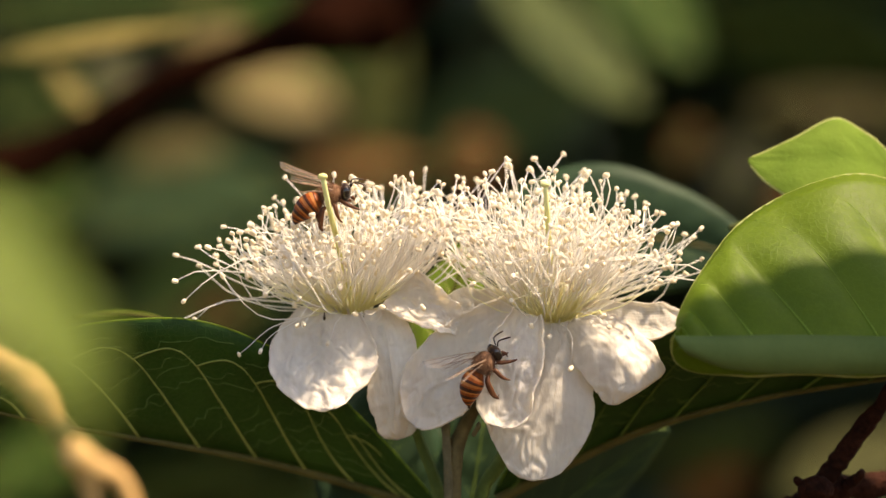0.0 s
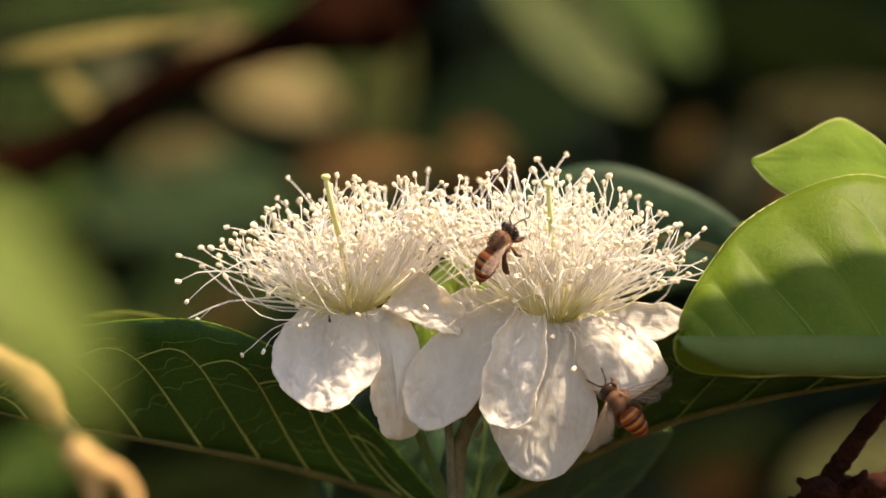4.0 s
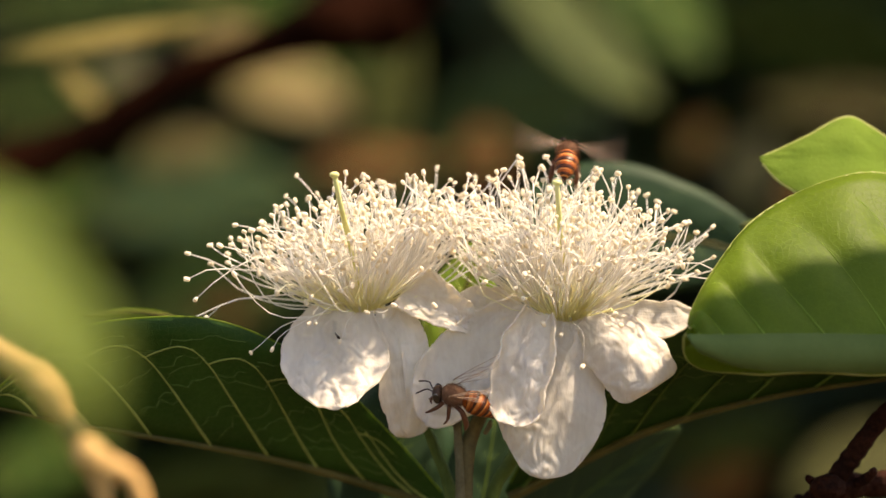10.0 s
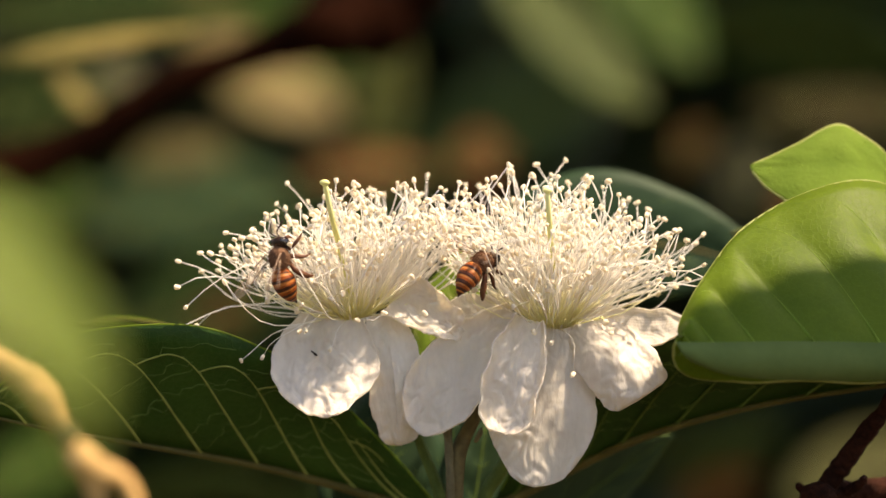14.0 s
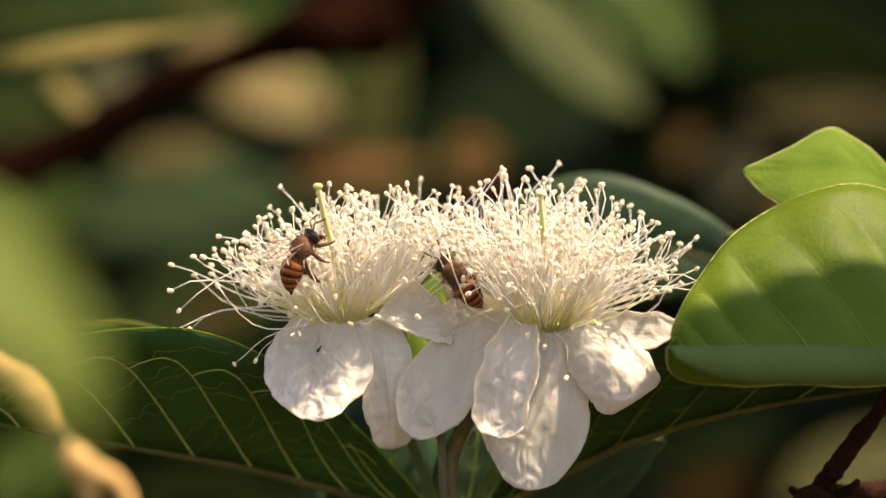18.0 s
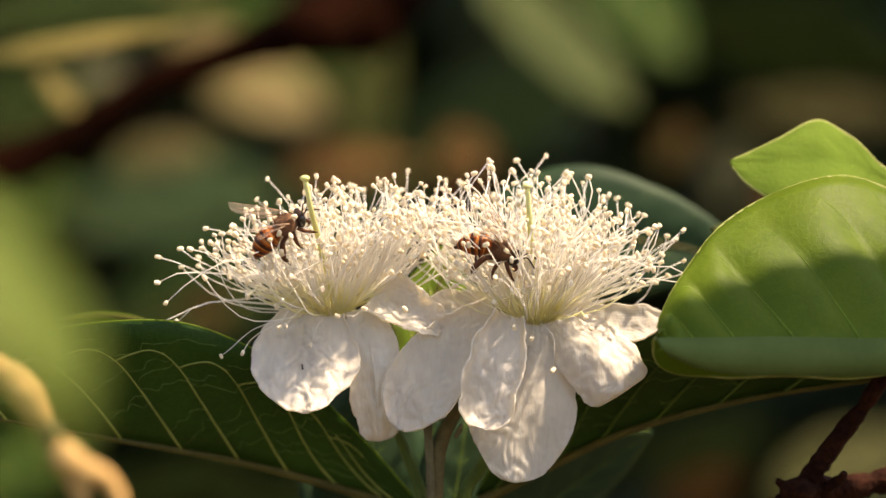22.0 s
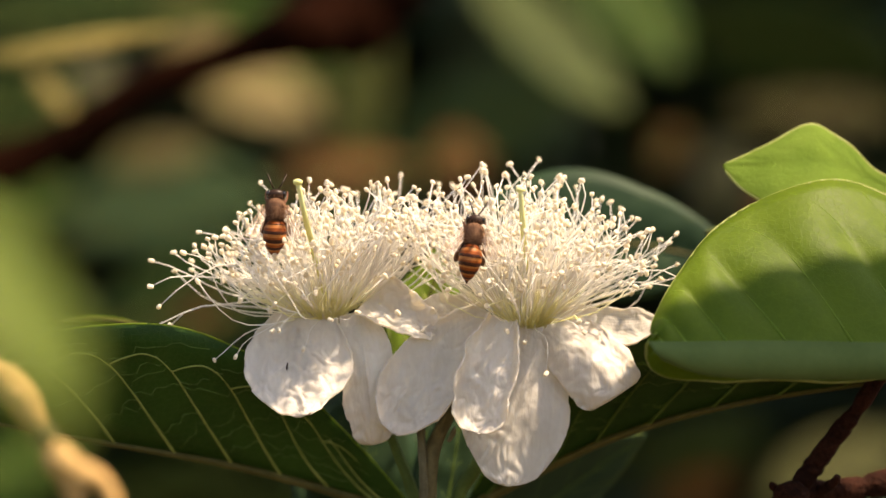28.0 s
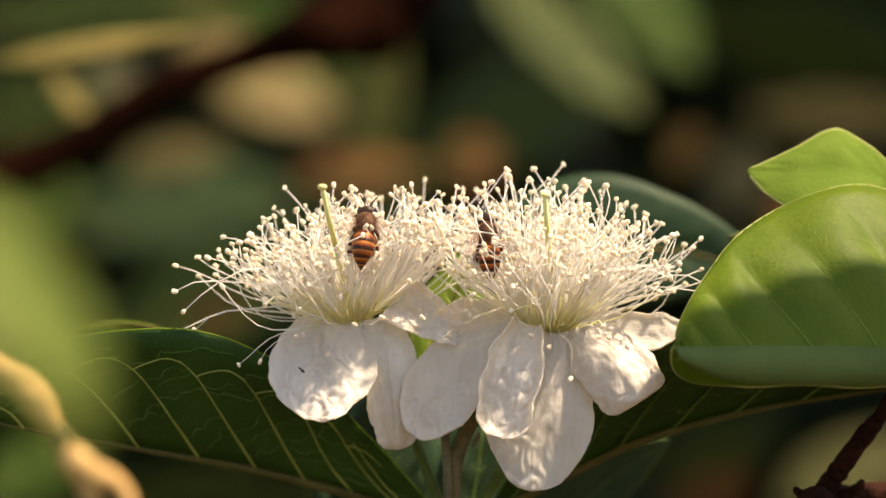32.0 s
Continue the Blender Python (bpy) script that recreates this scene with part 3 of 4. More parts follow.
edge = [[tuple(p - bright.location) for p in spline([tuple(q) for q in row], 40)] for row in
        ([Vector(p) for p in g((1196, 596, -26.5), (1260, 596, -26.4), (1420, 594, -26), (1640, 598, -24), (1800, 600, -22))],
         [Vector(p) for p in g((1204, 612, -27.4), (1262, 626, -27.6), (1420, 632, -27), (1640, 634, -25), (1800, 644, -23))],
         [Vector(p) for p in g((1222, 630, -27), (1300, 656, -27.2), (1440, 664, -26.6), (1640, 664, -24.6), (1800, 676, -22.6))])]
part("turned_edge", mesh("turned_edge", *sheet(np.array(edge).transpose(1, 0, 2), 0.0003), LEAF_UNDER), bright, "pale underside of the turned edge")
leaf("guava_leaf", g((1680, 345, 8), (1590, 308, 8), (1546, 290, 7), (1495, 280, 5), (1420, 281, 4), (1365, 285, 4), (1327, 284, 4)), mm(60, 80, 90, 96, 92, 50, 3), mm(14, 22, 56, 84, 46, 22, 3), (-0.05, -0.88, 0.46), LEAF_YOUNG, "small light green curled leaf", fold=(4, 4), veins=6, gain=1.06, margin=RIM, margin_r=0.00026, quilt=0.0001, raised=0.00016, vein_r=0.00008, rib=0.0001, n=60, m=20, rib_mat=LEAF_YOUNG, vein_mat=LEAF_YOUNG)
shade_from = sun_from * 0.10  # a leaf above throws its shade over the lower part of the bright one
leaf("guava_leaf", [p + shade_from for p in g((1080, 680, -22), (1270, 645, -22), (1450, 610, -20), (1640, 580, -18), (1850, 560, -16))], mm(10, 84, 122, 138, 20), mm(10, 140, 140, 140, 20), tuple(sun_from), LEAF, "green leaf overhead that throws a shadow", gain=1.06, veins=6)
leaf("guava_leaf", g((1350, 405, 20), (1320, 402, 20), (1292, 404, 20)), mm(6, 12, 2), mm(6, 12, 2), (0, -0.8, 0.6), LEAF_UNDER, "tip of a pale leaf", veins=0, n=12)
leaf("guava_leaf", g((330, 584, 18), (262, 565, 20), (200, 559, 22), (120, 566, 22)), mm(3, 9, 9, 2), mm(3, 9, 9, 2), (0, -0.8, 0.6), LEAF_LIGHT, "rim of a light green leaf behind the large one", veins=0, n=16)
leaf("guava_leaf", g((730, 700, 14), (765, 612, 16), (798, 532, 18), (830, 440, 20)), mm(10, 48, 66, 22), mm(10, 46, 66, 22), (0, -0.7, 0.7), LEAF_YOUNG, "young yellow-green leaf between the flowers", veins=6)
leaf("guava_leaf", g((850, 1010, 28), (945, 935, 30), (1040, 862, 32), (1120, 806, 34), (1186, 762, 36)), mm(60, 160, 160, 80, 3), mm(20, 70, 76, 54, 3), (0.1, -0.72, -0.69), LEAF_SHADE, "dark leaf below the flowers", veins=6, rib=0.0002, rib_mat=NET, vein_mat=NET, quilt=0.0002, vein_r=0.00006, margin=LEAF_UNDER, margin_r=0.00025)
leaf("guava_leaf", g((600, 1010, 22), (655, 900, 23), (690, 780, 24), (720, 640, 26)), mm(30, 120, 120, 10), mm(30, 110, 100, 10), (0.1, -0.85, -0.52), LEAF_SHADE, "green leaf under the flowers, shade in its colour", veins=5, rib=0.0003, rib_mat=NET, vein_mat=NET, vein_r=0.0001)
# added leaf: its shaded green darkens the bright gap beside the stalk
leaf("guava_leaf", g((800, 1010, 16), (830, 900, 17), (848, 800, 18), (862, 690, 20)), mm(30, 70, 70, 10), mm(30, 70, 70, 10), (0.1, -0.85, -0.52), LEAF_SHADE, "shade-dark leaf added over the gap beside the flower stalk", veins=5, rib=0.0003, rib_mat=NET, vein_mat=NET, vein_r=0.0001)
leaf("guava_leaf", g((690, 1010, 24), (735, 920, 25), (775, 830, 26), (800, 740, 28)), mm(20, 60, 60, 6), mm(20, 60, 70, 6), (0.1, -0.85, -0.52), LEAF_SHADE, "green leaf behind the flower stalks, shade in its colour", veins=5, rib=0.0004, rib_mat=NET, vein_mat=NET, vein_r=0.0001)

# ---- twig beside the sprig ----
bare = stem("dead_twig", g((1640, 600, -4), (1568, 712, -2), (1530, 760, 0), (1480, 828, 2), (1430, 900, 4), (1380, 980, 6)), mm(16, 16, 17, 18, 24, 26), BARK, "dark reddish-brown bare twig", n=40, rough=0.5, category="twig")
stem("dead_twig", g((1400, 905, 6), (1470, 868, 6), (1540, 862, 8), (1640, 840, 10)), mm(26, 22, 22, 24), BARK, "rough brown side twig", n=30, rough=0.4, category="twig")

# ---- before the sprig, out of focus ----
leaf("near_leaf", g((-300, 380, -275), (-90, 465, -270), (44, 550, -265), (118, 660, -260), (140, 800, -255)), mm(24, 108, 128, 118, 34), mm(24, 104, 130, 116, 28), (0.2, -0.6, 0.75), LEAF_NEAR, "bright yellow-green leaf close to the lens", veins=7, group="", gain=0, category="leaf")
twig = stem("near_twig", g((-100, 585, -105), (0, 652, -105), (50, 686, -105), (80, 735, -105), (100, 765, -105), (130, 808, -105), (165, 834, -105), (205, 846, -105), (230, 895, -105), (236, 980, -105)), mm(16, 16, 21, 17, 10, 25, 22, 14, 13, 13), TWIG_TAN, "knobbly tan twig before the leaves", n=54, sides=12, rough=0.15, gain=0, category="twig")

knob(twig, "node", grid(50, 694, -0.106), (0.0017, 0.0015, 0.0015), TWIG_TAN, "swollen node")
knob(twig, "joint", grid(103, 768, -0.106), (0.0017, 0.0016, 0.0015), STEM, "dark brown joint")
knob(twig, "node", grid(140, 816, -0.106), (0.0021, 0.0019, 0.0019), TWIG_TAN, "swollen node")
spur(twig, "side_shoot", g((150, 838, -105), (162, 885, -105), (160, 930, -105)), mm(18, 12, 8), TWIG_TAN)
knob(bare, "knot", grid(1448, 868, 0.0), (0.0028, 0.0024, 0.0020), BARK, "rough knot")
spur(bare, "stub", g((1500, 862, 2), (1524, 846, 0), (1530, 836, -1)), mm(11, 9, 5), BARK, "short broken stub")
spur(bare, "stub", g((1440, 870, 2), (1418, 856, 1), (1412, 850, 0)), mm(10, 8, 5), BARK, "short broken stub")

# ---- behind the sprig, out of focus ----
def far_leaf(spine, width, mat, label, face=(0.1, -0.8, 0.6)):
    """A leaf behind the sprig; width is its half width as seen, in grid units."""
    k = width * spine[2].y / FAR
    w = mm(*[k * f for f in (0.25, 0.85, 1, 0.8, 0.1)])
    leaf("far_leaf", spine, w, w, face, mat, label, veins=4, group="leaves behind", gain=0, rib=0.0010, n=20, m=8, vein_r=0.0004)


def far_run(x0, y0, x1, y1, sag, d):
    """Five grid places from one end to the other, bowed by sag rows, d millimetres behind the flowers."""
    return g(*[(x0 + (x1 - x0) * f, y0 + (y1 - y0) * f + sag * 4 * f * (1 - f), 1.5 * d) for f in (0, 0.25, 0.5, 0.75, 1)])


AWAY, EDGE_ON = (0.1, -0.70, -0.70), (0.1, -0.98, 0.02)
# upper left: sunlit dry leaves, olive blades, the dark branch crosses them
far_leaf(far_run(-30, 104, 335, 44, 0, 140), 21, FAR_TAN, "sunlit yellowish dry leaf out of focus")
far_leaf(far_run(300, 86, 460, 58, -10, 240), 24, FAR_BUFF, "sunlit dry leaf out of focus")
far_leaf(far_run(76, 110, 170, 205, 10, 200), 17, FAR_TAN, "narrow yellowish leaf out of focus")
far_leaf(far_run(150, 110, 260, 150, 8, 420), 34, FAR_DULL, "dull leaf in the shade out of focus")
far_leaf(far_run(290, 14, 430, -6, 0, 300), 22, FAR_OLIVE, "yellowish olive leaf out of focus")
far_leaf(far_run(-80, 30, 420, 0, 0, 520), 62, FAR_GREEN, "green leaf out of focus", EDGE_ON)
far_leaf(far_run(-80, 190, 180, 150, 10, 560), 70, FAR_GREEN, "green leaf out of focus", EDGE_ON)
far_leaf(far_run(385, 150, 595, 200, -14, 600), 62, FAR_BUFF, "dry tan leaf out of focus")
far_leaf(far_run(645, 300, 690, 20, 0, 480), 46, FAR_OLIVE, "olive leaf out of focus")
far_leaf(far_run(215, 290, 400, 262, -8, 420), 40, FAR_BROWN, "brown withered leaf out of focus")
far_leaf(far_run(400, 215, 500, 275, 0, 460), 18, FAR_GREEN, "dark green leaf out of focus", AWAY)
far_leaf(far_run(120, 400, 520, 350, -20, 560), 76, FAR_TEAL, "dull blue-green leaf out of focus", EDGE_ON)
far_leaf(far_run(-60, 420, 150, 330, -10, 400), 70, FAR_LIT, "green leaf out of focus", (0.1, -0.95, 0.12))
far_leaf(far_run(520, 305, 760, 292, -6, 460), 30, FAR_RUST, "rusty brown leaf out of focus")
far_leaf(far_run(790, 285, 890, 266, 0, 460), 46, FAR_RUST, "rusty brown leaf out of focus", (0.1, -0.95, 0.3))
far_leaf(far_run(200, 600, 520, 480, 0, 420), 90, FAR_GREEN, "dark green leaf out of focus", EDGE_ON)
far_leaf(far_run(330, 562, 440, 545, 0, 400), 20, FAR_RUST, "rusty brown leaf out of focus", EDGE_ON)
far_leaf(far_run(380, 520, 760, 330, 0, 650), 110, FAR_TEAL, "dark leaf out of focus", AWAY)
far_leaf(far_run(700, 280, 1090, 130, 0, 640), 120, FAR_TEAL, "dark blue-green leaf in deep shade out of focus", AWAY)
far_leaf(far_run(330, 20, 620, 130, 0, 640), 90, FAR_LIT, "green leaf out of focus", (0.1, -0.95, 0.1))
# upper right: a pale drooping leaf before bright green ones
far_leaf(far_run(850, -90, 1142, 186, 16, 400), 72, FAR_PALE, "pale green drooping leaf out of focus")
far_leaf(far_run(1040, -110, 1235, 110, 0, 480), 84, FAR_LIT, "bright green leaf out of focus")
far_leaf(far_run(1150, -40, 1200, 90, 0, 480), 34, FAR_LIT, "bright green leaf out of focus", (0.2, -0.6, 0.8))
far_leaf(far_run(1230, 20, 1640, 110, 0, 560), 110, FAR_GREEN, "dark green leaf out of focus", AWAY)
far_leaf(far_run(1330, 190, 1640, 200, 0, 500), 34, FAR_BROWN, "brown withered leaf out of focus", EDGE_ON)
far_leaf(far_run(1190, 290, 1240, 220, 0, 450), 26, FAR_RUST, "rusty brown leaf out of focus", EDGE_ON)
far_leaf(far_run(1290, 370, 1330, 240, 0, 470), 52, FAR_DULL, "dull leaf in the shade out of focus")
far_leaf(far_run(1380, 420, 1420, 300, 0, 420), 34, FAR_RUST, "brown withered leaf out of focus", AWAY)
# under the sprig
far_leaf(far_run(120, 900, 470, 830, 0, 400), 60, FAR_GREEN, "dark green leaf out of focus", AWAY)
far_leaf(far_run(-60, 880, 160, 770, 0, 380), 70, FAR_LIT, "green leaf out of focus")
far_leaf(far_run(380, 930, 620, 850, 0, 420), 60, FAR_GREEN, "dark green leaf out of focus", AWAY)
far_leaf(far_run(1180, 900, 1330, 840, 0, 400), 44, FAR_RUST, "dark rusty leaf out of focus", AWAY)
far_leaf(far_run(1140, 820, 1380, 760, 0, 520), 60, FAR_GREEN, "dark green leaf out of focus", AWAY)
far_leaf(far_run(1390, 880, 1640, 780, 0, 480), 70, FAR_KHAKI, "dull khaki leaf out of focus")
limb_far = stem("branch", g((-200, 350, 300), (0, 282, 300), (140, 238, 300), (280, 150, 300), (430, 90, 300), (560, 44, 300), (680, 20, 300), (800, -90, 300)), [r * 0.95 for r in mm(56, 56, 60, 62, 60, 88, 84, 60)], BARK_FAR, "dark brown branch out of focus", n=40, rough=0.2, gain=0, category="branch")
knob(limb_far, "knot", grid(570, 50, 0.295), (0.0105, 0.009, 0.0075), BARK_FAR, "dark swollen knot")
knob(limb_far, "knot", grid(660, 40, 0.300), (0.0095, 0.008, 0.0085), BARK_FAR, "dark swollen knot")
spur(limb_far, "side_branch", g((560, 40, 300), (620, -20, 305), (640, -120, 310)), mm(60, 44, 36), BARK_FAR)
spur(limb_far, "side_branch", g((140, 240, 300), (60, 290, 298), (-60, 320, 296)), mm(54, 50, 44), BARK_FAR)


# ---- bush and ground ----
def foliage(name, count, low, high, size, seed, label):
    """A mass of leaves filling a box."""
    rnd = random.Random(seed)
    verts, faces = [], []
    for _ in range(count):
        c = Vector([rnd.uniform(a, b) for a, b in zip(low, high)])
        m3 = Euler((rnd.uniform(-0.9, 0.9), rnd.uniform(-0.6, 0.6), rnd.uniform(0, 6.28))).to_matrix()
        long, wide = size * rnd.uniform(0.7, 1.3), size * rnd.uniform(0.28, 0.42)
        o = len(verts)
        for i, (x, w, z) in enumerate(((0, 0.05, 0), (0.25, 0.8, 0.06), (0.55, 1, 0.08), (0.8, 0.6, 0.03), (1, 0.03, -0.06))):
            for s in (-1, 0, 1):
                verts.append(c + m3 @ Vector(((x - 0.5) * long, s * w * wide / 2, z * long + abs(s) * w * wide * 0.12)))
            if i:
                b = o + i * 3
                faces += [(b - 3, b - 2, b + 1, b), (b - 2, b - 1, b + 2, b + 1)]
    return tagged(new(name, mesh(name, verts, faces, FOLIAGE)), label, "foliage", kind="stuff")


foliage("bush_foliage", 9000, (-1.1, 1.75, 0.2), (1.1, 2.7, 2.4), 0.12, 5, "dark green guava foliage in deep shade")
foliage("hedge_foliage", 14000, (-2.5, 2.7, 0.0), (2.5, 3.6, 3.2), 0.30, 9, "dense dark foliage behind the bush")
# leaves above the view, added only to keep sun off the bush
foliage("shade_foliage", 5000, (-1.2, 1.5, 2.0), (2.2, 3.2, 2.7), 0.14, 6, "unseen leaves overhead, added to shade the bush")
gv, gf = [], []
N = 24
for i in range(N + 1):
    for j in range(N + 1):
        x, y = (i / N * 2 - 1), (j / N * 2 - 1)
        x, y = 400 * x * abs(x) ** 2, 400 * y * abs(y) ** 2
        gv.append((x, y, 0.05 * noise.noise(Vector((x * 0.7, y * 0.7, 0)))))
for i in range(N):
    for j in range(N):
        a = i * (N + 1) + j
        gf.append((a, a + N + 1, a + N + 2, a + 1))
tagged(new("ground", mesh("ground", gv, gf, SOIL)), "brown soil with leaf litter", "ground", kind="structure")


# ---- bees ----
BEE_DARK = material("bee_dark", (0.018, 0.009, 0.005), (0.045, 0.022, 0.012), 0.4, 900, 4000, 0.4, spec=0.22)
BEE_EYE = material("bee_eye", (0.010, 0.007, 0.006), (0.02, 0.014, 0.012), 0.15, 900, 4000, 0.1, coat=0.5)
BEE_BAND = material("bee_band", (0.036, 0.011, 0.005), (0.085, 0.024, 0.009), 0.35, 900, 4000, 0.3, spec=0.22)
BEE_ORANGE = material("bee_orange", (0.22, 0.048, 0.008), (0.42, 0.10, 0.016), 0.42, 700, 3500, 0.3, 0.25, spec=0.22)
BEE_PALE = material("bee_pale_band", (0.52, 0.155, 0.026), (0.63, 0.24, 0.055), 0.45, 900, 4000, 0.4, 0.25)
BEE_FUR = material("bee_fur", (0.11, 0.048, 0.022), (0.24, 0.115, 0.055), 0.85, 700, 3500, 0.3, 0.15)
BEE_LEG = material("bee_leg", (0.07, 0.024, 0.010), (0.13, 0.05, 0.02), 0.45, 900, 4000, 0.3, spec=0.22)
WING = material("bee_wing", (0.42, 0.32, 0.25), (0.55, 0.44, 0.36), 0.22, 600, 2500, 0.2, alpha=0.09)
WING_VEIN = material("bee_wing_vein", (0.20, 0.11, 0.06), (0.28, 0.17, 0.10), 0.5, 900, 3000, 0.1)
MM = 0.00094  # the bees are a little over ten millimetres long


def scaled(vf, offset=(0, 0, 0), turn=None):
    verts, faces = vf
    o = Vector(offset)
    return [(o + (turn @ Vector(v) if turn else Vector(v))) * MM for v in verts], faces


def hairs(count, size, offset, seed, long=0.55, thick=0.035):
    """Short hairs standing on an ellipsoid."""
    rnd = random.Random(seed)
    verts, faces = [], []
    for _ in range(count):
        d = Vector((rnd.gauss(0, 1), rnd.gauss(0, 1), rnd.gauss(0, 1))).normalized()
        root = Vector(offset) + Vector((d.x * size[0], d.y * size[1], d.z * size[2])) * 0.96
        tip = root + (d + Vector((-0.5, rnd.gauss(0, 0.3), rnd.gauss(0, 0.3)))) * long * rnd.uniform(0.6, 1.2)
        a = d.orthogonal().normalized() * thick
        b = d.cross(a)
        o = len(verts)
        verts += [root + a, root - a * 0.5 + b, root - a * 0.5 - b, tip]
        faces += [(o, o + 1, o + 3), (o + 1, o + 2, o + 3), (o + 2, o, o + 3)]
    return [v * MM for v in verts], faces


def wing_mesh(name, long, wide, side):
    """A wing from its root at the origin out along y: a thin membrane with a rounded tip."""
    pos = np.zeros((13, 7, 3))
    for i in range(13):
        u = i / 12
        w = wide * (0.16 + 0.95 * u ** 0.7 * (1 - 0.15 * u)) * math.sqrt(max(1 - u ** 6, 0.002))
        for j in range(7):
            s = j / 6
            pos[i, j] = ((0.25 * wide * (1 - u) + 0.15 * wide - s * w) * MM, side * u * long * MM, (0.10 * math.sin(6 * s) + 0.1 * math.sin(5 * u)) * MM)
    return mesh(name, *sheet(pos, 0.02 * MM), WING), pos


def bee():
    top = tagged(new("honey_bee"), "brown and orange striped honey bee visiting guava flowers", "bee", "bees at the flowers")
    thorax = part("thorax", mesh("thorax", *scaled(ball((1.95, 1.75, 1.7), 16, 10), (1.4, 0, 0.25)), BEE_FUR), top, "furry brown thorax")
    part("fur", mesh("fur", *hairs(1800, (1.95, 1.75, 1.7), (1.4, 0, 0.25), 2, 0.5, 0.028), BEE_FUR, False), thorax)
    tilt = Euler((0, radians(25), 0)).to_matrix()
    head = part("head", mesh("head", *scaled(ball((0.95, 1.55, 1.45), 14, 9), (3.7, 0, -0.35), tilt), BEE_DARK), top, "dark head")
    part("face_fur", mesh("face_fur", *hairs(110, (0.9, 1.2, 1.2), (3.7, 0, -0.2), 3, 0.35), BEE_FUR, False), head)
    for side in (-1, 1):
        part("eye", mesh("eye", *scaled(ball((0.62, 0.42, 1.08), 12, 8), (3.8, side * 1.25, -0.25), tilt), BEE_EYE), head, "glossy black eye")
        part("antenna", mesh("antenna", *scaled(limb([(4.8, side * 0.35, 0.2), (5.4, side * 0.8, 0.85), (5.9, side * 1.0, 0.8), (6.6, side * 1.3, 0.35), (7.2, side * 1.5, -0.1)], [0.13, 0.11, 0.12, 0.13, 0.12], 12, 6)), BEE_DARK), head)
    part("mouthparts", mesh("mouthparts", *scaled(limb([(4.4, 0, -1.4), (4.6, 0, -2.0), (4.3, 0, -2.7)], [0.35, 0.22, 0.08], 8, 6)), BEE_LEG), head)
    # abdomen of overlapping rings on a bowed axis
    axis = spline([(-0.1, 0, 0.1), (-1.6, 0, 0.05), (-3.2, 0, -0.45), (-4.7, 0, -1.25), (-5.7, 0, -2.15)], 60)
    fat = spline([0.75, 1.5, 1.84, 1.86, 1.66, 1.24, 0.74, 0.18], 60)[:, 0]
    core = part("abdomen", mesh("abdomen", *tube([Vector(p) * MM for p in axis], [f * 0.93 * MM for f in fat], 14), BEE_LEG), top, "striped orange-brown abdomen")
    cuts = (0, 9, 20, 31, 41, 50, 60)
    for k in range(6):
        a, b = cuts[k], cuts[k + 1]
        idx = [a + (b + 1 - a) * i / 10 for i in range(11)]
        pts = [Vector([float(np.interp(x, range(61), axis[:, c])) for c in range(3)]) * MM for x in idx]
        rad = [max(float(np.interp(x, range(61), fat)), 0.1) * MM * (0.975 + 0.05 * i / 10) for i, x in enumerate(idx)]
        me = mesh("segment", *tube(pts, rad, 18), [BEE_ORANGE, BEE_BAND, BEE_PALE])
        for n, poly in enumerate(me.polygons):
            row = n // 18
            poly.material_index = 2 if row <= (3 if k < 3 else 2) and k > 0 else 1 if row >= (9 if k < 1 else 7 if k < 2 else 6) or k == 5 else 0
        part("segment", me, core)
    part("sting_tip", mesh("sting_tip", *scaled(ball((0.26, 0.2, 0.2), 8, 6), (-5.75, 0, -2.2)), BEE_DARK), core)
    wings = []
    for side in (-1, 1):
        for name, long, wide, root in (("fore_wing", 8.6, 2.7, (1.5, side * 1.15, 1.45)), ("hind_wing", 5.9, 1.9, (0.7, side * 1.1, 1.3))):
            me, pos = wing_mesh(name, long, wide, side)
            w = part(name, me, top, "clear brownish wing")
            vv, vf = [], []
            for line in ([pos[i, 0] for i in range(0, 12)], [pos[i, min(6, 1 + i // 4)] for i in range(0, 11)], [pos[i, min(6, 2 + i // 2)] for i in range(0, 8)]):
                tv, tf = tube([Vector(p) for p in line], [0.05 * MM] * len(line), 4)
                vf += [tuple(len(vv) + i for i in f) for f in tf]
                vv += tv
            part("wing_vein", mesh("wing_vein", vv, vf, WING_VEIN), w)
            wings.append((w, side, name, Vector(root) * MM))
    for side in (-1, 1):
        for name, pts, rad in (("fore_leg", [(2.6, 0.8, -1.1), (3.2, 1.7, -2.0), (3.9, 2.0, -2.9), (4.5, 2.1, -3.6), (4.9, 2.2, -3.9)], [0.35, 0.33, 0.28, 0.18, 0.12]),
                               ("middle_leg", [(1.5, 0.9, -1.3), (1.4, 2.3, -1.8), (1.2, 2.9, -3.0), (1.3, 3.2, -4.1), (1.6, 3.4, -4.8)], [0.35, 0.36, 0.30, 0.18, 0.12]),
                               ("hind_leg", [(0.5, 0.9, -1.2), (-0.6, 2.2, -1.3), (-1.4, 2.7, -2.6), (-1.9, 2.9, -4.0), (-1.9, 3.0, -5.2)], [0.36, 0.42, 0.52, 0.42, 0.14])):
            leg = part(name, mesh(name, *scaled(limb([(x, side * (0.5 + 0.55 * y), z * 0.86) for x, y, z in pts], rad, 16, 8)), BEE_LEG), top)
            if name == "hind_leg":
                part("pollen_brush", mesh("pollen_brush", *hairs(70, (0.5, 0.45, 1.1), (-1.6, side * 2.05, -3.1), 5, 0.3), BEE_FUR, False), leg)
    return top, wings


